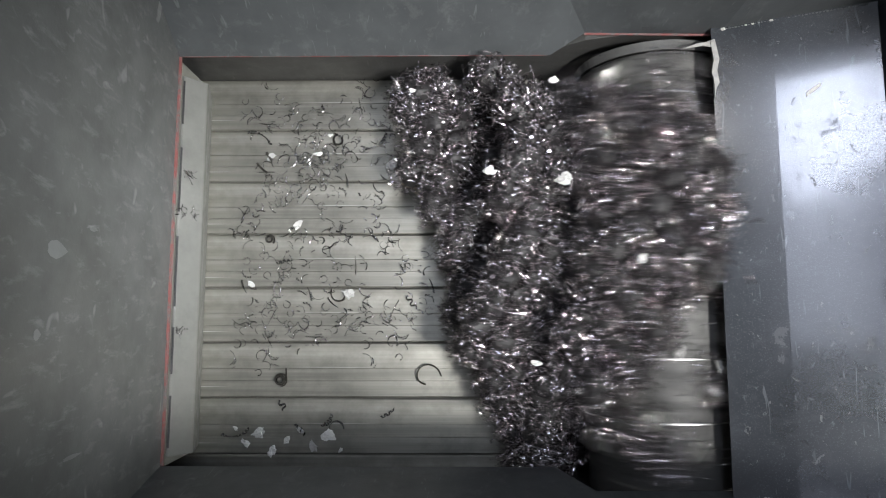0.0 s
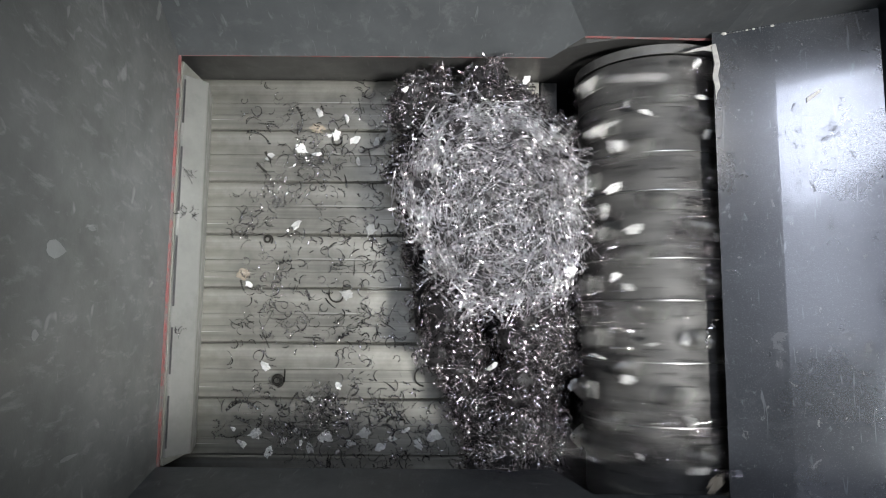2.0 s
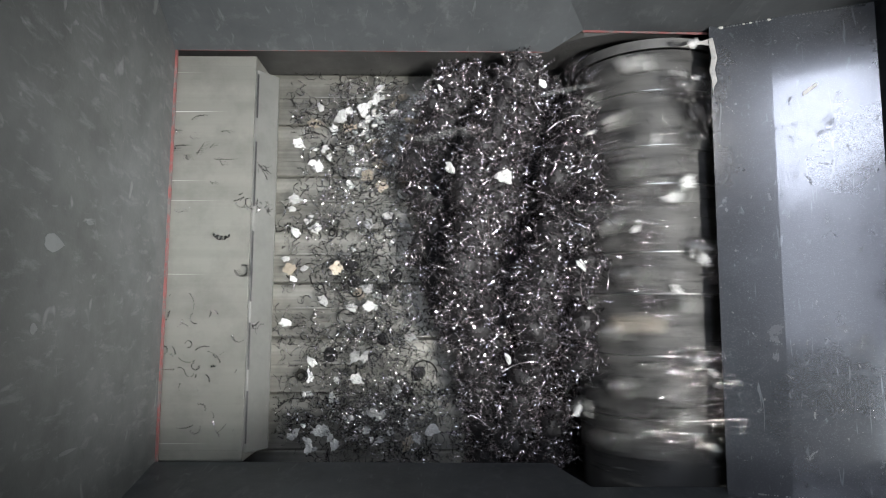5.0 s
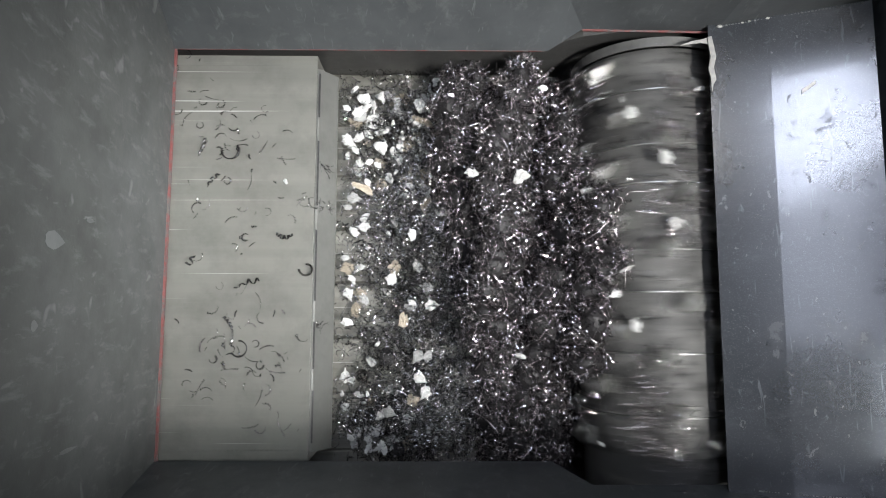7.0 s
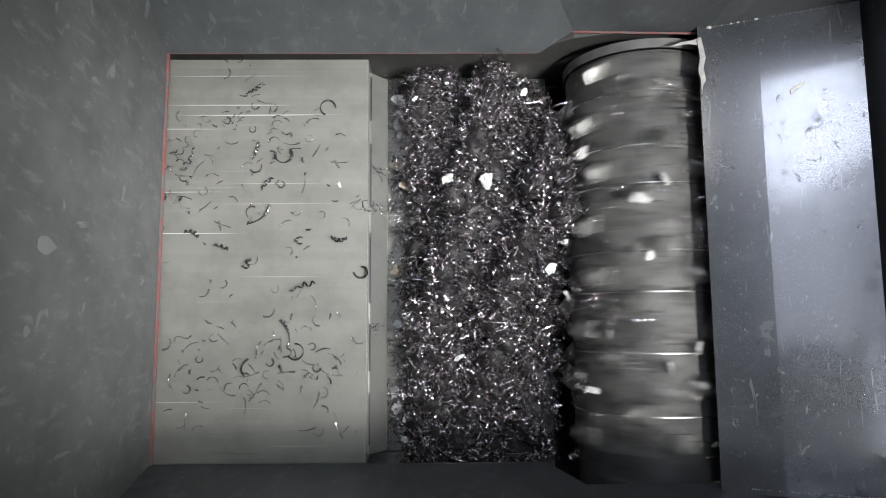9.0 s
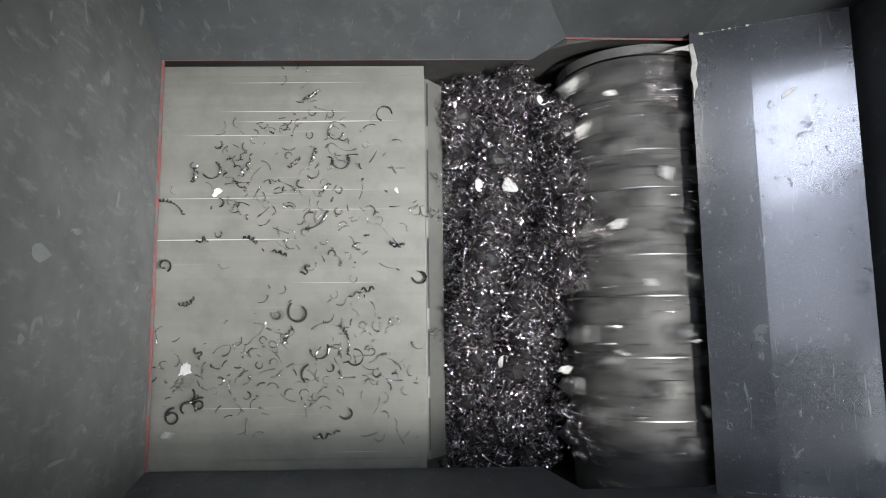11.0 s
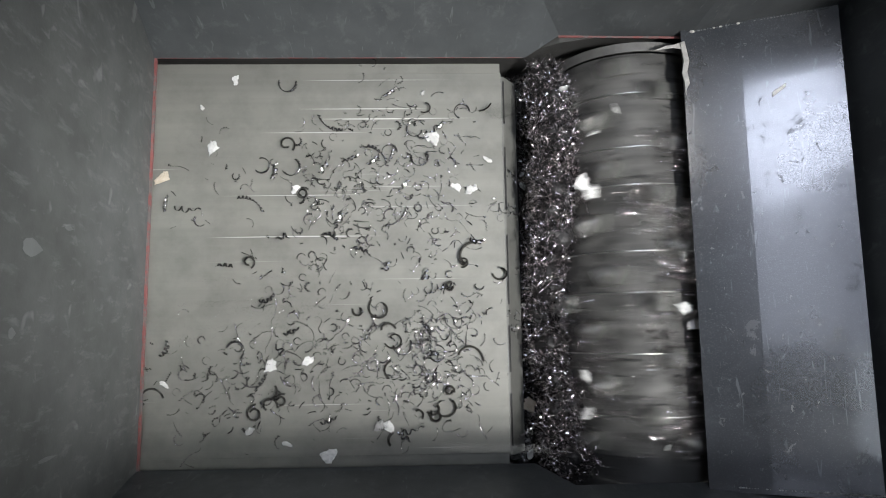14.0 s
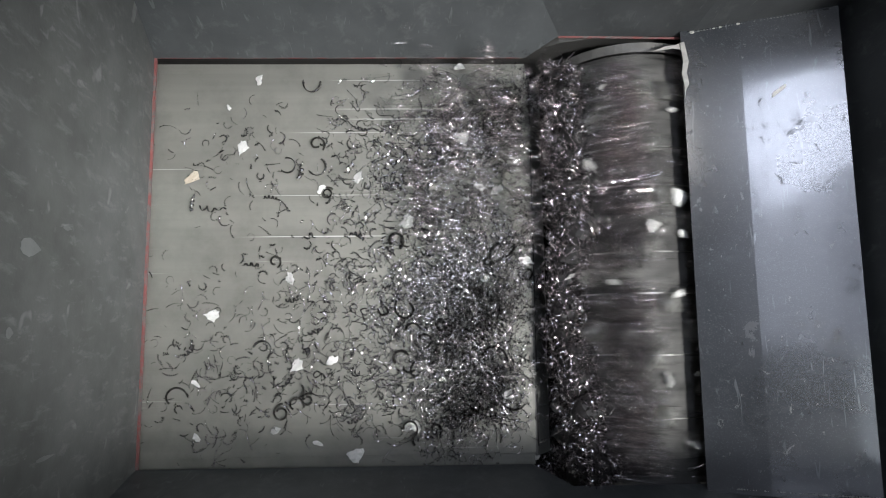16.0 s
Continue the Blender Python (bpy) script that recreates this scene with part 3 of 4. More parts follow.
def lump(rng, size, thin):
    """A torn chunk: a ball cut flat by several planes, with a ragged skin."""
    bm = bmesh.new()
    bmesh.ops.create_icosphere(bm, subdivisions=3, radius=0.62)
    off = Vector(rng.uniform(-9, 9, 3).tolist())
    sx, sy = rng.uniform(0.9, 1.35), rng.uniform(0.6, 0.95)
    cuts = [(Vector(d).normalized(), c) for d, c in zip(rng.normal(size=(9, 3)).tolist(), rng.uniform(0.20, 0.42, 9))]
    for v in bm.verts:
        for d, c in cuts:
            v.co -= d * max(0.0, v.co.dot(d) - c)
        v.co *= 1 + 0.55 * noise.noise(v.co * 5.0 + off) + 0.45 * noise.noise(v.co * 12 + off)
        v.co.x, v.co.y, v.co.z = v.co.x * size * sx, v.co.y * size * sy, v.co.z * size * thin
    return bm


# ---- motion tables (seconds and metres) ----
RAM_KEYS = [(0.0, -0.645), (1.5, -0.642), (2.5, -0.636), (3.0, -0.599), (4.0, -0.527), (5.2, -0.437), (6.5, -0.340), (7.0, -0.299), (8.0, -0.226), (9.0, -0.153),
            (10.2, -0.062), (11.5, 0.036), (12.5, 0.107), (13.5, 0.178), (14.5, 0.231), (15.2, 0.255), (16.0, 0.272)]
RAM_Z = -0.02


def ram_x(t):
    return float(np.interp(t, [k[0] for k in RAM_KEYS], [k[1] for k in RAM_KEYS]))


HEAP_Y = (0.60, 0.39, 0.165, -0.05, -0.235)
HEAP = []


def heap(t, left, right, top):
    """The heap's two edges at the five stations HEAP_Y, and how high it stands, at a time."""
    HEAP.append((t, left, right, top))


heap(0.0, (-0.143, -0.127, -0.027, 0.014, 0.148), (0.282, 0.678, 0.654, 0.497, 0.319), 0.08)
heap(0.3, (-0.188, -0.185, -0.127, -0.07, 0.093), (0.35, 0.63, 0.579, 0.389, 0.357), 0.08)
heap(0.5, (-0.24, -0.208, -0.149, -0.092, 0.071), (0.485, 0.588, 0.579, 0.448, 0.362), 0.08)
heap(0.8, (-0.10, -0.546, -0.508, -0.239, -0.019), (0.342, 0.394, 0.389, 0.357, 0.3), 0.09)
heap(1.0, (-0.07, -0.55, -0.472, -0.271, -0.105), (0.365, 0.388, 0.375, 0.351, 0.268), 0.09)
heap(1.5, (-0.12, -0.306, -0.258, -0.157, -0.033), (0.256, 0.378, 0.387, 0.356, 0.299), 0.09)
heap(2.0, (-0.132, -0.14, -0.108, -0.05, 0.059), (0.281, 0.362, 0.369, 0.354, 0.298), 0.10)
heap(2.5, (-0.047, -0.073, -0.043, -0.013, 0.096), (0.347, 0.399, 0.411, 0.38, 0.334), 0.11)
heap(3.0, (-0.024, -0.051, -0.022, 0.006, 0.061), (0.398, 0.421, 0.415, 0.367, 0.326), 0.11)
heap(3.5, (0.019, -0.008, 0.021, 0.022, 0.076), (0.356, 0.422, 0.431, 0.372, 0.328), 0.10)
heap(4.0, (0.033, -0.078, -0.087, -0.019, 0.064), (0.343, 0.423, 0.418, 0.399, 0.329), 0.08)
heap(6.5, (-0.107, -0.16, -0.088, 0.037, 0.064), (0.355, 0.372, 0.367, 0.376, 0.339), 0.03)
heap(7.0, (-0.022, -0.035, 0.008, 0.049, 0.09), (0.348, 0.372, 0.435, 0.402, 0.331), 0.02)
heap(8.5, (-0.121, -0.12, -0.105, -0.09, -0.063), (0.337, 0.345, 0.352, 0.346, 0.301), 0.00)
heap(9.0, (-0.087, -0.08, -0.08, -0.086, -0.086), (0.314, 0.378, 0.357, 0.337, 0.305), 0.00)
heap(11.5, (0.059, 0.056, 0.06, 0.078, 0.081), (0.369, 0.396, 0.387, 0.365, 0.331), 0.00)
heap(12.5, (0.164, 0.159, 0.162, 0.161, 0.16), (0.392, 0.44, 0.444, 0.393, 0.332), -0.01)
heap(13.5, (0.265, 0.266, 0.259, 0.222, 0.217), (0.348, 0.362, 0.353, 0.345, 0.338), -0.08)
heap(14.5, (0.307, 0.307, 0.279, 0.3, 0.301), (0.375, 0.381, 0.359, 0.351, 0.425), -0.15)
heap(15.5, (0.315, 0.315, 0.308, 0.309, 0.31), (0.39, 0.396, 0.388, 0.366, 0.427), -0.16)
heap(16.0, (0.314, 0.315, 0.308, 0.308, 0.309), (0.39, 0.396, 0.387, 0.365, 0.426), -0.16)


def heap_at(t, y):
    ys = HEAP_Y[::-1]
    ts = [h[0] for h in HEAP]
    lo = [float(np.interp(y, ys, h[1][::-1])) for h in HEAP]
    hi = [float(np.interp(y, ys, h[2][::-1])) for h in HEAP]
    return float(np.interp(t, ts, lo)), float(np.interp(t, ts, hi)), float(np.interp(t, ts, [h[3] for h in HEAP]))


# ---- build ----
hopper()
chamber()
RAM_OB = pusher_ram()
ROTOR_OB = rotor()

# hall around and above the machine, out of view
hall = bmesh.new()
box(hall, -4.0, 4.0, -4.0, 4.0, 4.2, 4.25)
box(hall, -4.05, -4.0, -4.0, 4.0, -1.2, 4.2)
box(hall, 4.0, 4.05, -4.0, 4.0, -1.2, 4.2)
box(hall, -4.0, 4.0, 4.0, 4.05, -1.2, 4.2)
box(hall, -4.0, 4.0, -4.05, -4.0, -1.2, 4.2)
box(hall, -4.0, 4.0, -4.0, 4.0, -0.70, -0.642)
structure(part("hall_shell", hall, CONCRETE), "plain grey factory hall walls and ceiling", "hall")

MOVES = []
rng = np.random.default_rng(7)

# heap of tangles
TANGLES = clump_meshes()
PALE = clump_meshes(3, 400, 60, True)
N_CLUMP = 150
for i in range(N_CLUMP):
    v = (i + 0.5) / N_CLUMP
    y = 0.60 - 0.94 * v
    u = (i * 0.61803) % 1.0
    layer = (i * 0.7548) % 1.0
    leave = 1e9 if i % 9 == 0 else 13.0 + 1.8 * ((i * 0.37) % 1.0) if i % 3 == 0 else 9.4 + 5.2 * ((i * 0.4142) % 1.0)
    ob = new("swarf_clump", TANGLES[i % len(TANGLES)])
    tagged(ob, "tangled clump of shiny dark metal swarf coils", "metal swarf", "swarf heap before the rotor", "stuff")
    spin, tilt, turn = rng.uniform(-1, 1, 3) * 180
    rows = []
    lag, far = rng.uniform(-0.5, 0.5), rng.uniform(0.5, 1.2)
    for k in range(161):
        t = k / 10
        lo, hi, top = heap_at(t, y)
        pad = min(0.045, (hi - lo) * 0.4)
        x = lo + pad + (hi - lo - 2 * pad) * u
        base = Z_FLOOR + 0.045
        near = abs(x - ROTOR_X) < ROTOR_R + 0.04
        over = math.sqrt(max(0, (ROTOR_R + 0.04) ** 2 - (x - ROTOR_X) ** 2)) + ROTOR_Z if near else -9
        # lower towards the heap's borders and its near end
        top -= 0.11 * min(1.0, max(0.0, (-0.04 - y) / 0.18)) if t < 13 else 0.0
        edge = min(1.0, (min(u, 1 - u) * (hi - lo) + 0.02) / 0.10)
        z = max(base + (top - base) * layer * (0.45 + 0.55 * edge), over)
        if near and t < 0.25 and k % 2:
            x, z = x + 0.10, z + 0.01
        # the heap churns as the rotor claws at it
        swing = far * (0.020 if 1.2 < t < 4.3 else 0.012 if t < 10 else 0.007) * (0.35 + 0.65 * layer)
        ph = 2 * math.pi * 1.5 * (t - 3.0) + lag
        dx, dy = swing * math.sin(ph), 0.8 * swing * math.cos(ph)
        if t > leave:
            f = min(1.0, (t - leave) / 1.2)
            x, z = x + (0.42 - x) * f, z + (-0.48 - z) * f
        # at the end much of it comes round again with the rotor
        back = 15.1 + 0.06 * (i % 10)
        if i % 2 and leave < 15 and t > back:
            a = math.radians(-90 - 62 * 10 * (t - back) % 360)
            rad = ROTOR_R + (0.022 if math.sin(a) > 0 and math.cos(a) < 0.4 else -0.03)
            x, z, dx, dy = ROTOR_X + rad * math.cos(a), ROTOR_Z + rad * math.sin(a), 0.0, 0.0
        spin -= (5 if t < 1.5 else 3 if t < 4.5 else 1.2) * (0.4 + layer)
        rows.append((t, pose(x + dx, min(0.60 - 0.6 * max(0.0, z), max(-0.335, y + dy)), z, tilt, spin, turn)))
    MOVES.append((ob, rows))

# a nest of long pale strands that rises out of the heap, wheels round on it and is drawn in
for i in range(26):
    ob = new("swarf_clump", PALE[i % 3])
    tagged(ob, "tangle of long pale silvery swarf strands", "metal swarf", "swarf heap before the rotor", "stuff")
    ring, ang0 = math.sqrt((i + 0.5) / 26), i * 2.39996
    tilt, turn0 = rng.uniform(-12, 12), rng.uniform(0, 360)
    leave = 3.4 + 0.5 * ((i * 0.4142) % 1.0)
    rows = []
    for k in range(161):
        t = k / 10
        a = ang0 + math.radians(55) * t
        rise = float(np.interp(t, [0.0, 0.8, 1.7, 3.4], [0.0, 0.1, 1.0, 1.0]))
        y = 0.265 + 0.180 * ring * math.sin(a)
        lo, hi, top = heap_at(t, y)
        half = max(0.03, (hi - lo) / 2 - 0.11)
        x = (lo + hi) / 2 + half * ring * math.cos(a) + 0.018 * rise * math.sin(2 * math.pi * 1.5 * (t - 3.0))
        z = Z_FLOOR + 0.05 + (top + 0.035 - 0.02 * ring - Z_FLOOR - 0.05) * rise
        if t > leave:
            f = min(1.0, (t - leave) / 0.8)
            x, z = x + (0.42 - x) * f, z + (-0.48 - z) * f
        rows.append((t, pose(x, y, z, tilt, tilt, turn0 + 55 * t)))
    MOVES.append((ob, rows))


FEED = [(0.55, -0.46), (0.73, -0.12), (0.572, 0.145), (0.42, 0.21)]    # carried round under and over the rotor


def thrown_rows(place, arrive, y, spin, still=0.0):
    """Rows of a piece that lies in the trough, is carried over the rotor, lands at `arrive` and stays at place(t)."""
    rows = []
    if arrive > 0.0:
        lag = (1.0, 0.30, 0.20, 0.12)
        if arrive > 1.0:
            rows.append((0.0, pose(FEED[0][0], y, FEED[0][1], 0, 0, spin)))
        for (x, z), d in zip(FEED, lag):
            if arrive - d > (0.0 if rows else -0.001):
                rows.append((arrive - d, pose(x, y, z, 0, 0, spin - 60 * d)))
        if not rows:
            x, z = FEED[3]
            rows.append((0.0, pose(x, y, z, 0, 0, spin)))
    else:
        rows.append((0.0, pose(*place(0.0), 0, 0, spin)))
        arrive = 0.0
    if arrive > 0:
        rows.append((arrive, pose(*place(arrive), 0, 0, spin)))
    for t in sorted({k[0] for k in RAM_KEYS} | {7.5, 8.5, 9.6, 10.8}):
        if t > arrive + 0.05:
            rows.append((t, pose(*place(t), 0, 0, spin)))
    return rows


def on_ram(lx, y, lift=0.0):
    return lambda t: (ram_x(t) + lx, y, RAM_Z + lift)


def on_floor(x0, y, off, lift=0.0, gone=99.0):
    """Lies at x0 until the ram's foot comes, then is pushed along ahead of it; from `gone` on it is drawn in under the heap."""
    def place(t):
        front = ram_x(t) + 0.055
        room = max(0.0, min(1.0, (0.27 - front) / 0.35))
        x = max(x0, front + off * room)
        pushed = min(1.0, max(0.0, (x - x0) / 0.15))
        x, z = min(x, 0.29), Z_FLOOR + 0.001 + lift + pushed * (0.02 + off * 0.12)
        f = min(1.0, max(0.0, (t - gone) / 1.5))
        return (x + (0.34 - x) * f, y, z + (-0.30 - z) * f * f)
    return place


# fine chips scattered on the floor and thrown there later
def chip_patch(seed, count, sx, sy, glint_share=0.2, big=1.0):
    r = np.random.default_rng(seed)
    nest = r.uniform(-0.8, 0.8, (5, 2)) * (sx, sy)
    loose = r.uniform(-1, 1, (count, 2)) * (sx, sy)
    drawn = nest[r.integers(0, 5, count)] + r.normal(size=(count, 2)) * 0.022
    flat = np.where((r.random(count) < 0.6)[:, None], drawn, loose)
    pts = np.column_stack([flat, r.uniform(0, 0.002, count)])
    v, q = curls(r, count, lambda i: pts[i], 0, True, (0.0005 * big, 0.0024 * big), (0.006, 0.042 * big), (0.0010 * big, 0.0021 * big), 125, 6)
    me = bpy.data.meshes.new("metal_chips")
    me.from_pydata(v.tolist(), [], q.tolist())
    me.materials.append(CHIP_DARK)
    me.materials.append(CHIP)
    # the last of the chips get brighter metal, standing in for glints
    me.polygons.foreach_set("material_index", [0 if i < (1 - glint_share) * len(q) else 1 for i in range(len(q))])
    return me


FLOOR_PATCH = [chip_patch(100 + k, 36, 0.055, 0.10, 0.12, 1.2) for k in range(4)]
RAM_PATCH = [chip_patch(200 + k, 24, 0.14, 0.14, 0.25, 1.1) for k in range(4)]
DENSE_PATCH = [chip_patch(300 + k, 110, 0.10, 0.10, 0.22, 1.1) for k in range(4)]

k = 0
for col in range(7):
    for row in range(6):
        ob = tagged(new("metal_chips", FLOOR_PATCH[k % 4]), "fine dark curled metal chips scattered on the steel floor", "metal chips", "loose chips", "stuff")
        x0, y = -0.54 + col * 0.075 + rng.uniform(-0.03, 0.03), 0.57 - row * 0.155 + rng.uniform(-0.04, 0.04)
        arrive = 0.0 if (row < 5 and (col + row) % 2) or (row == 1 and col < 4) else rng.uniform(1.0, 3.0)
        off = rng.uniform(0.04, 0.26)
        MOVES.append((ob, thrown_rows(on_floor(x0, y, off), arrive, y, rng.uniform(0, 360))))
        k += 1
for k in range(76):
    ob = tagged(new("metal_chips", DENSE_PATCH[k % 4]), "dense glittering metal chips pushed along the floor", "metal chips", "loose chips", "stuff")
    y = 0.59 - 0.92 * ((k * 0.618) % 1.0) if k > 9 else -0.25 - 0.05 * (k % 2)
    x0 = rng.uniform(-0.40, 0.12) if k > 9 else -0.50 + 0.07 * k
    MOVES.append((ob, thrown_rows(on_floor(x0, y, rng.uniform(0.05, 0.28), 0.004), (0.7 + 0.2 * ((k * 7) % 10)) if k < 10 else rng.uniform(4.3, 6.4), y, rng.uniform(0, 360))))

# chips that land on the ram's top plate, denser near its front edge towards the end
for k in range(112):
    arrive = float(np.interp(k, [0, 4, 10, 22, 50, 111], [3.6, 6.4, 9.0, 12.4, 14.4, 15.75]))
    reach = min(0.84, 0.10 + ram_x(arrive) + 0.62)
    front = k > 14 and k % 5 > 1
    lx = -0.10 - abs(rng.normal(0.0, 0.12 if k > 50 else 0.2)) if front else -rng.uniform(0.12, max(0.14, reach))
    y = rng.uniform(-0.20, 0.52) if k % 4 else rng.uniform(-0.23, -0.05)
    me = DENSE_PATCH[k % 4] if front and k > 40 and k % 2 else RAM_PATCH[k % 4]
    ob = tagged(new("metal_chips", me), "fine curled metal chips lying on the ram plate", "metal chips", "loose chips", "stuff")
    MOVES.append((ob, thrown_rows(on_ram(max(lx, -0.82), y, 0.001), arrive, y, rng.uniform(0, 360))))

# the last seconds: swarf spills over the ram's front edge
for k in range(44):
    arrive = 14.5 + 1.4 * k / 44
    lx = -0.09 - abs(rng.normal(0.0, 0.085))
    y = rng.uniform(-0.24, 0.30) if k % 4 else rng.uniform(0.40, 0.56)
    ob = tagged(new("metal_chips", DENSE_PATCH[k % 4]), "dense glittering metal chips spilt on the ram plate", "metal chips", "loose chips", "stuff")
    MOVES.append((ob, thrown_rows(on_ram(lx, y, 0.003), arrive, y, rng.uniform(0, 360))))
for k in range(5):
    ob = tagged(new("swarf_clump", TANGLES[k]), "tangled clump of swarf thrown over the ram edge", "metal swarf", "swarf heap before the rotor", "stuff")
    y, rows = 0.21 - 0.045 * k, []
    for t, dx, z in ((0.0, 0.40, -0.46), (13.9, 0.40, -0.46), (14.1, 0.16, -0.05), (14.3, 0.02, 0.03), (14.5, -0.04 - 0.02 * (k % 3), 0.025), (14.8, 0.0 - 0.03 * (k % 3), 0.022), (15.1, 0.06, -0.04), (15.4, 0.14, -0.20), (16.0, 0.15, -0.30)):
        rows.append((t, pose((0.0 if t < 14.05 else ram_x(t)) + dx, y, z, 20 * k, -30 * (t - 14.5), 70 * k)))
    MOVES.append((ob, rows))

# larger single curls
def big_curl(seed):
    r = np.random.default_rng(seed)
    rad = r.uniform(0.003, 0.012)
    v, q = curls(r, 1, lambda i: (0, 0, 0), 0, True, (rad * 0.5, rad), (0.03, 0.08), (0.0028, 0.0055), 55, 9)
    me = bpy.data.meshes.new("metal_curl")
    me.from_pydata(v.tolist(), [], q.tolist())
    me.materials.append(CHIP_DARK)
    return me


CURLS = [big_curl(400 + k) for k in range(8)]
for k in range(70):
    ob = tagged(new("metal_curl", CURLS[k % 8]), "dark coiled metal turning", "metal curl", "single metal curls")
    y = rng.uniform(-0.28, 0.60)
    if k < 26:
        rows = thrown_rows(on_floor(rng.uniform(-0.55, 0.02), y, rng.uniform(0.02, 0.2), 0.002), 0.0 if k < 9 else rng.uniform(0.6, 6), y, rng.uniform(0, 360))
    else:
        arrive = 3.6 + 12 * ((k - 26) / 58) ** 0.6
        lx = -rng.uniform(0.06, min(0.85, ram_x(arrive) + 0.62 + 0.12))
        rows = thrown_rows(on_ram(lx, y, 0.001), min(15.7, arrive), y, rng.uniform(0, 360))
    MOVES.append((ob, rows))

for k in range(34):
    ob = tagged(new("metal_curl", CURLS[(k * 3) % 8]), "dark coiled metal turning", "metal curl", "single metal curls")
    y = -0.285 + 0.085 * ((k * 0.618) % 1.0)
    MOVES.append((ob, thrown_rows(on_floor(-0.56 + 0.56 * ((k * 0.7548) % 1.0), y, rng.uniform(0.02, 0.2), 0.002), 0.0 if k < 4 else 0.7 + 0.07 * k, y, rng.uniform(0, 360))))

# white foam crumbs and tan cardboard scraps
WHITE = [lump(rng, s, 0.35) for s in (0.015, 0.020, 0.025, 0.030, 0.018, 0.022, 0.027, 0.034)]
WHITE_ME, TAN_ME = [], []
for bm in WHITE:
    me = bpy.data.meshes.new("foam_crumb")
    bm.to_mesh(me)
    bm.free()
    me.materials.append(FOAM_WHITE)
    WHITE_ME.append(me)
for _ in range(4):
    bm = lump(rng, 0.032, 0.14)
    me = bpy.data.meshes.new("cardboard_scrap")
    bm.to_mesh(me)
    bm.free()
    me.materials.append(FOAM_TAN)
    TAN_ME.append(me)


def crumb(k, tan=False):
    if tan:
        return tagged(new("cardboard_scrap", TAN_ME[k % 4]), "small torn tan cardboard scrap", "scrap", "tan scraps")
    return tagged(new("foam_crumb", WHITE_ME[k % 8]), "small torn white foam crumb", "foam crumb", "white foam crumbs")


for k in range(200):
    tan = k % 7 == 3
    ob = crumb(k, tan)
    y = 0.61 - abs(rng.normal(0, 0.14)) if k % 2 else rng.uniform(-0.33, 0.55)
    x0 = rng.uniform(-0.26, 0.02) if k % 2 and k > 12 else rng.uniform(-0.56, 0.0)
    arrive = 0.0 if k < 9 else 0.6 + 5.6 * (k / 200) ** 0.75
    MOVES.append((ob, thrown_rows(on_floor(x0, y, 0.005 + 0.25 * rng.random() ** 2, rng.uniform(0.008, 0.055) if arrive > 3.5 else 0.008, 6.9 + 3.0 * rng.random() if k % 12 else 99.0), arrive, y, rng.uniform(0, 360))))
# crumbs that lie along the shaded near side from early on
for k in range(16):
    ob = crumb(k)
    y = -0.27 - 0.06 * ((k * 0.618) % 1.0)
    MOVES.append((ob, thrown_rows(on_floor(-0.54 + 0.035 * k, y, rng.uniform(0.02, 0.15), 0.006, 8.0 + 0.1 * k), 0.0 if k < 9 else 0.2 * k - 1.5, y, rng.uniform(0, 360))))
# crumbs that land on the ram: place behind its front edge, place across, time of landing
RAM_CRUMBS = [(-0.068, 0.326, 5.4), (-0.505, 0.325, 10.4), (-0.556, -0.098, 10.9), (-0.084, 0.315, 11.7), (-0.604, -0.248, 11.0), (-0.037, 0.396, 12.1),
             (-0.279, -0.244, 12.2), (-0.415, -0.301, 12.3), (-0.736, 0.532, 12.4), (-0.663, 0.602, 13.4), (-0.697, 0.430, 13.7), (-0.481, -0.091, 13.3),
             (-0.606, -0.247, 13.0), (-0.791, -0.136, 13.6), (-0.300, -0.240, 13.9), (-0.167, 0.453, 13.8), (-0.193, 0.568, 14.0), (-0.120, 0.328, 13.2),
             (-0.758, 0.020, 14.2), (-0.574, 0.102, 14.3), (-0.783, -0.258, 14.1), (-0.505, -0.275, 13.5), (-0.415, 0.356, 15.2), (-0.296, 0.247, 15.3),
             (-0.154, 0.299, 15.4), (-0.166, 0.635, 15.6), (-0.013, 0.148, 15.7), (-0.069, -0.172, 15.5), (-0.110, 0.101, 15.6)]
for k, (lx, y, arrive) in enumerate(RAM_CRUMBS):
    ob = crumb(k)
    MOVES.append((ob, thrown_rows(on_ram(lx, y, 0.006), arrive, y, rng.uniform(0, 360))))
ob = crumb(1, True)
MOVES.append((ob, thrown_rows(on_ram(-0.817, 0.354, 0.004), 13.8, 0.354, 40)))

# crumbs that keep hopping over the rotor and on the heap
for k in range(28):
    ob = crumb(k)
    y = 0.58 - 0.86 * ((k * 0.618 + 0.1) % 1.0)
    ph, per = rng.uniform(0, 1), rng.uniform(0.7, 1.3)
    rows, t, spin = [], 0.0, rng.uniform(0, 360)
    while t < 16.01:
        c = ((t / per) + ph) % 1.0
        a = math.radians(-30 + 215 * c)
        rad = ROTOR_R + 0.022 + (0.07 * rng.random() * math.sin(math.pi * c) if a > 1.7 else 0)
        spin += 40
        rows.append((t, pose(ROTOR_X + rad * math.cos(a), y + rng.uniform(-0.01, 0.01), ROTOR_Z + rad * math.sin(a), spin * 0.4, 0, spin)))
        t = round(t + 0.1, 2)
    MOVES.append((ob, rows))
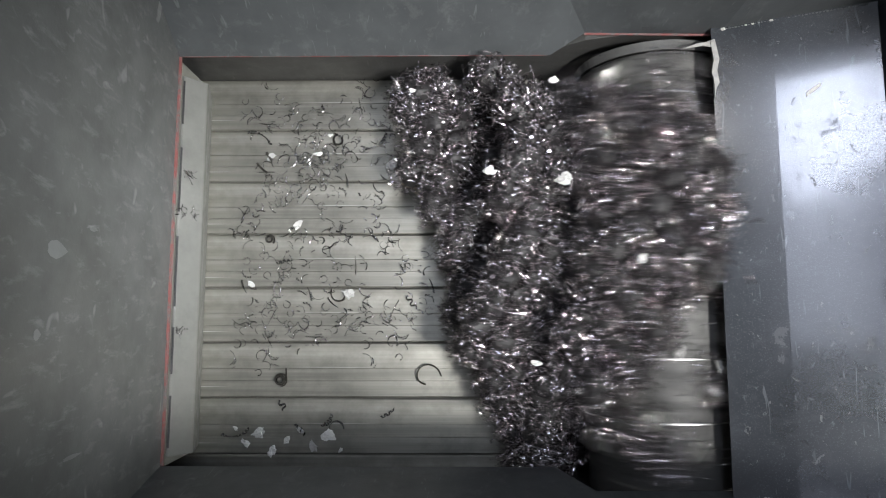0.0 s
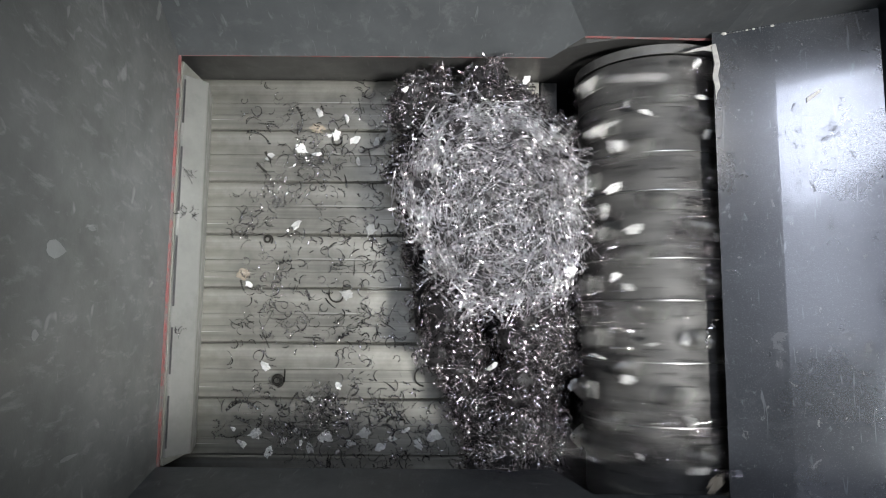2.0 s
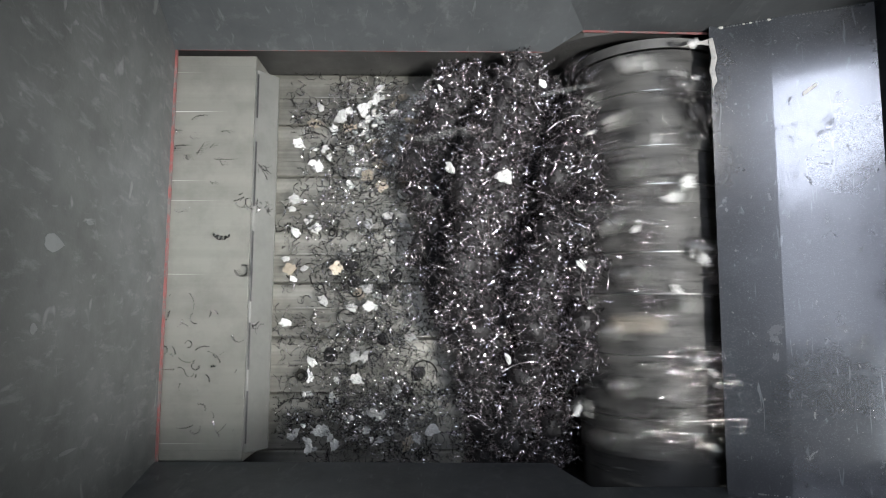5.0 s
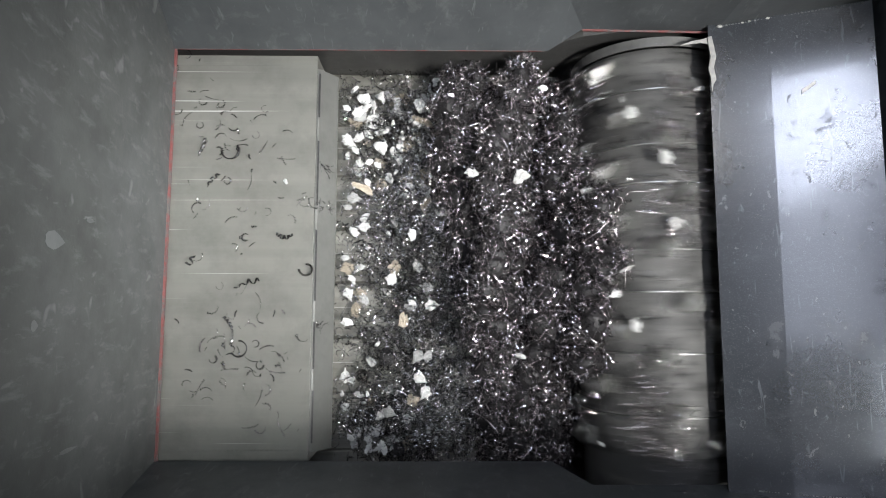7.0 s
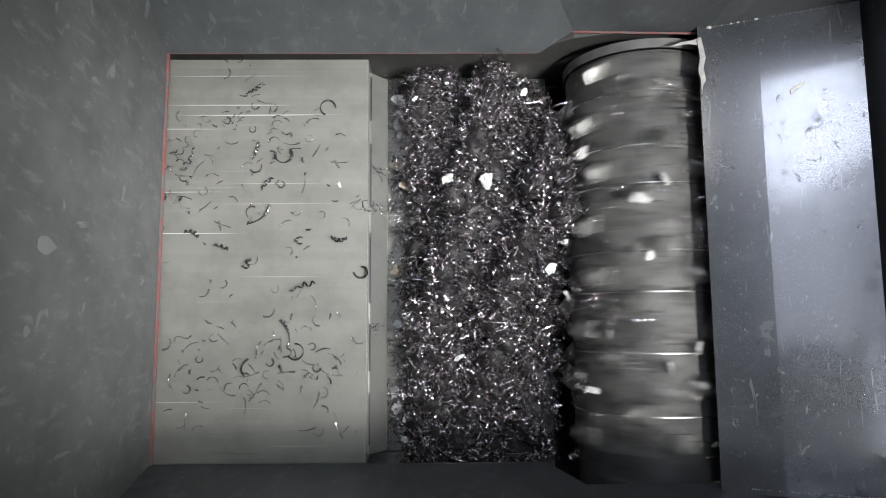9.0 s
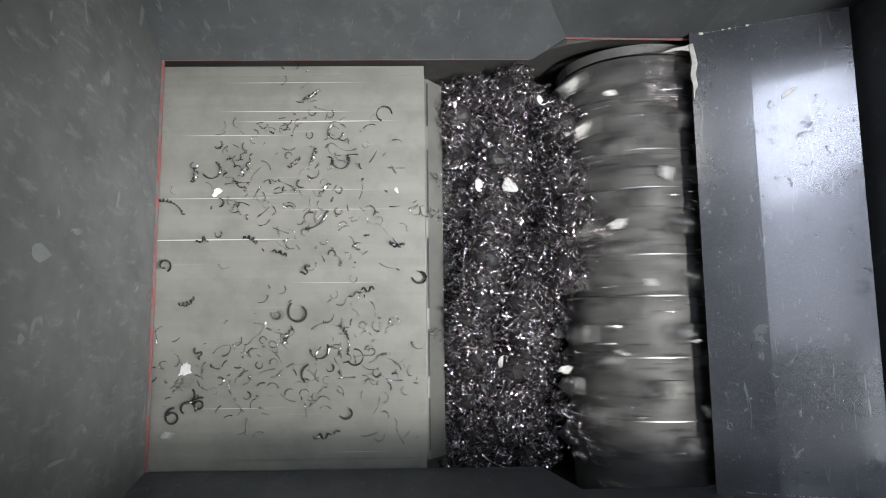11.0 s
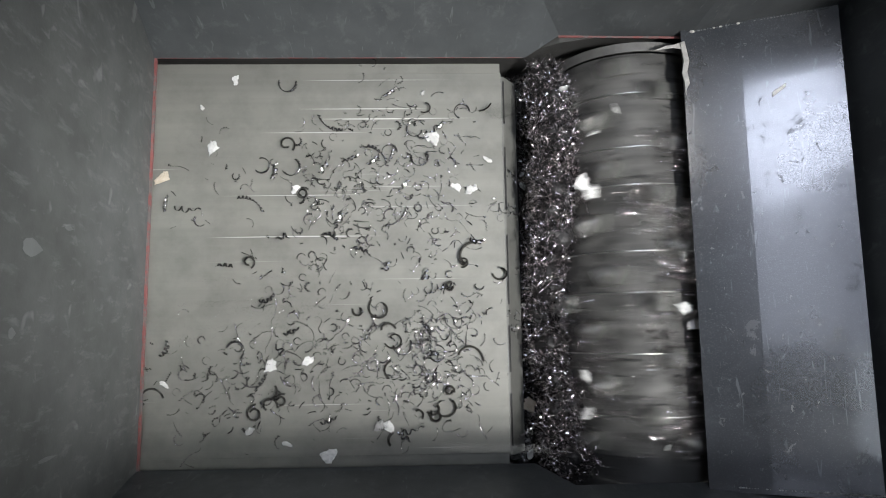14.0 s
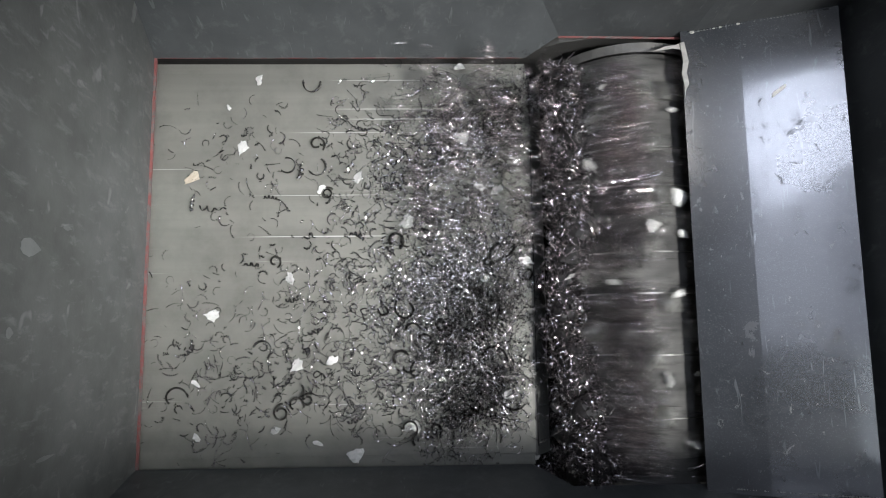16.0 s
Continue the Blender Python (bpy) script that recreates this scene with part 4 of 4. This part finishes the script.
for k in range(6):
    ob = crumb(k + 3)
    y = 0.58 - 0.82 * ((k * 0.7548 + 0.3) % 1.0)
    u = (k * 0.569 + 0.2) % 1.0
    rows = []
    for t in np.arange(0, 16.01, 0.5):
        lo, hi, top = heap_at(float(t), y)
        rows.append((float(t), pose(lo + (hi - lo) * (0.1 + 0.8 * u) + rng.uniform(-0.01, 0.01), y, top + 0.045 + rng.uniform(-0.01, 0.012), 20 * math.sin(t + k), 0, 25 * t)))
    MOVES.append((ob, rows))

# torn tape at the corner of the chute plate, and a stick lying on the plate
tp = tagged(new("torn_tape"), "torn white tape stuck to the corner of the chute plate", "tape")
for pts in ([(0.593, 0.515, 0.168), (0.597, 0.535, 0.168), (0.604, 0.548, 0.168), (0.600, 0.575, 0.168), (0.606, 0.60, 0.168), (0.598, 0.645, 0.168), (0.588, 0.642, 0.168), (0.594, 0.60, 0.168), (0.588, 0.572, 0.168), (0.593, 0.55, 0.168)],
            [(0.535, 0.632, 0.150), (0.575, 0.634, 0.161), (0.592, 0.628, 0.167), (0.597, 0.646, 0.168), (0.580, 0.641, 0.163), (0.560, 0.640, 0.157)]):
    part("tape_strip", slab(bmesh.new(), [(x, y - 0.032, z) for x, y, z in pts], (0.0, 0.0, 0.003)), TAPE, tp)
st = part("wood_sliver", slab(bmesh.new(), [(-0.018, -0.004, 0), (0.016, -0.0035, 0), (0.019, 0.002, 0), (-0.012, 0.004, 0)], (0, 0, 0.005), 0.0008), FOAM_WHITE)
tagged(st, "pale sliver of foam lying on the chute plate", "sliver")
sx = 0.768
st.matrix_world = pose(sx, 0.478, PLATE_Z + (PLATE_Z2 - PLATE_Z) * (sx - PLATE_X) / (PLATE_X2 - PLATE_X) + 0.001, 0, -20, 38)

# loose tufts of swarf flung round with the rotor
def tuft(seed):
    r = np.random.default_rng(seed)
    pts = r.normal(size=(70, 3)) * np.array([0.028, 0.035, 0.012])
    v, q = curls(r, 70, lambda i: pts[i], 0, False, (0.001, 0.003), (0.012, 0.05), (0.001, 0.0024), 60, 4)
    me = bpy.data.meshes.new("swarf_tuft")
    me.from_pydata(v.tolist(), [], q.tolist())
    me.materials.append(CHIP)
    return me


TUFTS = [tuft(500 + k) for k in range(4)]
for k in range(54):
    ob = tagged(new("swarf_tuft", TUFTS[k % 4]), "loose tuft of metal swarf flung over the rotor", "metal swarf", "flung swarf tufts", "stuff")
    y = 0.58 - 0.86 * ((k * 0.618 + 0.35) % 1.0)
    late = k >= 20
    ph, per = rng.uniform(0, 1), rng.uniform(0.5, 0.9)
    if k % 5 == 4 and late:
        y = rng.uniform(-0.30, -0.2)
    rows, t = [], 0.0
    while t < 16.01:
        c = ((t / per) + ph) % 1.0
        a = math.radians(-60 + 250 * c)
        rad = ROTOR_R + 0.018 + (0.05 * rng.random() * math.sin(math.pi * c) if a > 1.7 else 0)
        if late and 0.4 < t < 13.2 + 0.06 * (k - 14):
            a = math.radians(-100 - 20 * c)
        px, pz = ROTOR_X + rad * math.cos(a), ROTOR_Z + rad * math.sin(a)
        if k >= 20 and t > 15.55:
            f = (t - 15.5) / 0.5
            px, pz = 0.50 - (0.08 + 0.44 * ((k * 0.37) % 1.0)) * f, 0.13 - 0.08 * f * ((k * 0.71) % 1.0)
            y = y + (0.60 - 0.42 * ((k * 0.53) % 1.0) - y) * 0.5
        rows.append((t, pose(px, y, pz, 0, 90 - math.degrees(a), 40 * c)))
        t = round(t + 0.1, 2)
    MOVES.append((ob, rows))

# flat litter of oily chips that gathers before the ram
def litter(seed):
    r = np.random.default_rng(seed)
    n = 170
    px, py = r.normal(0, 0.040, n), r.normal(0, 0.052, n)
    pts = np.stack([px, py, 0.004 + 0.022 * np.exp(-(px ** 2 + py ** 2) / 0.003) + r.uniform(0, 0.004, n)], 1)
    v, q = curls(r, n, lambda i: pts[i], 0, False, (0.0007, 0.0024), (0.010, 0.04), (0.0008, 0.002), 90, 5)
    bm = bmesh.new()
    bmesh.ops.create_icosphere(bm, subdivisions=3, radius=0.018)
    for w in bm.verts:
        w.co *= 1 + 0.7 * noise.noise(w.co * 26 + Vector((seed, 0, 0)))
        w.co.z = max(0.0, w.co.z) * 0.22
    cv = np.array([w.co[:] for w in bm.verts])
    cf = [tuple(w.index + len(v) for w in f.verts) for f in bm.faces]
    bm.free()
    me = bpy.data.meshes.new("chip_litter")
    me.from_pydata(np.concatenate([v, cv]).tolist(), [], [tuple(x) for x in q.tolist()] + cf)
    me.materials.append(CHIP_DARK)
    me.materials.append(DARK_CORE)
    me.polygons.foreach_set("material_index", [0] * len(q) + [1] * len(cf))
    return me


LITTER = [litter(600 + k) for k in range(3)]
for k in range(5, 45):
    ob = tagged(new("chip_litter", LITTER[k % 3]), "flat litter of dark oily metal chips on the floor", "metal chips", "loose chips", "stuff")
    y = 0.60 - 0.93 * ((k * 0.618 + 0.2) % 1.0)
    x0 = rng.uniform(-0.32, 0.10)
    arrive = rng.uniform(4.3, 6.1)
    MOVES.append((ob, thrown_rows(on_floor(x0, y, 0.07 + 0.20 * rng.random(), 0.0), arrive, y, rng.uniform(0, 360))))


for k in range(20):
    ob = tagged(new("chip_litter", LITTER[k % 3]), "dark oily swarf spilt over the ram plate edge", "metal chips", "loose chips", "stuff")
    y = -0.24 + 0.36 * ((k * 0.618) % 1.0) if k % 4 else 0.50 + 0.03 * (k % 3)
    MOVES.append((ob, thrown_rows(on_ram(-0.05 - 0.20 * ((k * 0.7548) % 1.0) ** 1.5, y, 0.0), 14.9 + 0.045 * k, y, rng.uniform(0, 360))))


# a few turnings that lie on the floor from the start
def turning(seed, length, bend, radius, width):
    r = np.random.default_rng(seed)
    n = max(24, int(length * 900))
    s = np.linspace(0, length, n)
    phi = np.cumsum(bend * (1 + 1.2 * s / length)) * length / n
    ds = length / n
    p = np.stack([np.cumsum(np.cos(phi)) * ds, np.cumsum(np.sin(phi)) * ds, radius + 0.010 * s / length], 1)
    side = np.stack([-np.sin(phi), np.cos(phi), np.zeros(n)], 1)
    vs = np.concatenate([p - side * width / 2, p + np.array([0, 0, width * 0.7]), p + side * width / 2])
    qs = [(i + a * n, i + 1 + a * n, i + 1 + (a + 1) * n, i + (a + 1) * n) for a in range(2) for i in range(n - 1)]
    return vs, qs


for seed, x, y, length, bend, radius, width, turn in ((1, -0.42, -0.165, 0.26, 55, 0.002, 0.004, 0), (2, 0.0, -0.14, 0.13, 22, 0.002, 0.004, 100),
                                                      (3, -0.50, 0.43, 0.045, 4, 0.002, 0.006, -50), (4, -0.475, 0.46, 0.035, 6, 0.002, 0.007, -60),
                                                      (5, -0.45, 0.21, 0.10, 70, 0.003, 0.005, 40), (6, -0.28, 0.51, 0.07, 45, 0.002, 0.006, 200),
                                                      (7, -0.29, 0.09, 0.07, 30, 0.002, 0.004, 250), (8, -0.49, -0.15, 0.035, 3, 0.002, 0.004, 80)):
    vs, qs = turning(seed, length, bend, radius, width)
    ob = tagged(mesh_part("metal_turning", vs, qs, CHIP_DARK), "dark bent metal turning lying on the chamber floor", "metal turning", "single metal turnings")
    MOVES.append((ob, thrown_rows(on_floor(x, y, 0.03 + 0.02 * seed, 0.001), 0.0, y, turn)))

# dark turnings in loose bundles on the ram
for k, (lx, y, arrive) in enumerate([(-0.567, -0.175, 10.5), (-0.541, -0.195, 10.5), (-0.522, -0.163, 10.6), (-0.321, 0.057, 10.2), (-0.194, -0.207, 10.8), (-0.610, 0.134, 10.9), (-0.809, -0.168, 13.2), (-0.588, -0.184, 10.7), (-0.367, 0.036, 11.0), (-0.169, -0.216, 13.4), (-0.505, 0.422, 13.6), (-0.477, 0.323, 12.6), (-0.275, -0.088, 8.4), (-0.032, 0.116, 5.0)]):
    vs, qs = turning(20 + k, 0.05 + 0.02 * (k % 4), 28 + 14 * (k % 3), 0.002, 0.005)
    ob = tagged(mesh_part("metal_turning", vs, qs, CHIP_DARK), "dark bent metal turning lying on the ram plate", "metal turning", "single metal turnings")
    MOVES.append((ob, thrown_rows(on_ram(lx, y, 0.001), arrive, y, (k * 77) % 360)))

# wide dark ribbons that come over the front edge late
for k in range(30):
    lx, y = -0.06 - 0.30 * ((k * 0.7548) % 1.0) ** 1.3, -0.27 + 0.50 * ((k * 0.618) % 1.0) ** 1.4 if k % 6 else 0.52
    vs, qs = turning(60 + k, 0.035 + 0.014 * (k % 5), 20 + 16 * (k % 4), 0.003, 0.004 + 0.0012 * (k % 3))
    ob = tagged(mesh_part("metal_turning", vs, qs, CHIP_DARK), "dark bent metal turning lying on the ram plate", "metal turning", "single metal turnings")
    MOVES.append((ob, thrown_rows(on_ram(lx, y, 0.002), 12.9 + 0.095 * k, y, (k * 113) % 360)))

# chips caught on the ram's sloping front from the start
for k, (lx, y, lift) in enumerate(((0.014, 0.275, -0.012), (0.030, 0.268, -0.034), (-0.012, 0.28, 0.001), (0.012, -0.02, -0.012), (0.016, 0.36, -0.014))):
    r = np.random.default_rng(700 + k)
    pts = r.normal(size=(9, 3)) * np.array([0.008, 0.010, 0.002])
    v, q = curls(r, 9, lambda i: pts[i], 0, True, (0.0008, 0.002), (0.010, 0.03), (0.001, 0.0018), 90, 6)
    ob = tagged(mesh_part("metal_chips", v, q, CHIP_DARK), "dark chips caught on the ram front edge", "metal chips", "loose chips", "stuff")
    MOVES.append((ob, thrown_rows(on_ram(lx, y, lift), 0.0, y, 30 * k)))

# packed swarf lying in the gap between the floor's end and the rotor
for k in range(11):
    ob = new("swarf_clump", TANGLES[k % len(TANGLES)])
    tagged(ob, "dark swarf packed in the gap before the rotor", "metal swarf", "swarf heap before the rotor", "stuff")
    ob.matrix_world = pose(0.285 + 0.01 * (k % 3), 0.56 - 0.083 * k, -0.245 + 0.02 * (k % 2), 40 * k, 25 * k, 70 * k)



def motions():
    walk(RAM_OB, [(t, pose(x, 0, RAM_Z)) for t, x in RAM_KEYS])
    walk(ROTOR_OB, [(k * 0.1, pose(ROTOR_X, 0, ROTOR_Z, 0, -68 * k, 0)) for k in range(161)])
    for ob, rows in MOVES:
        walk(ob, rows)


motions()
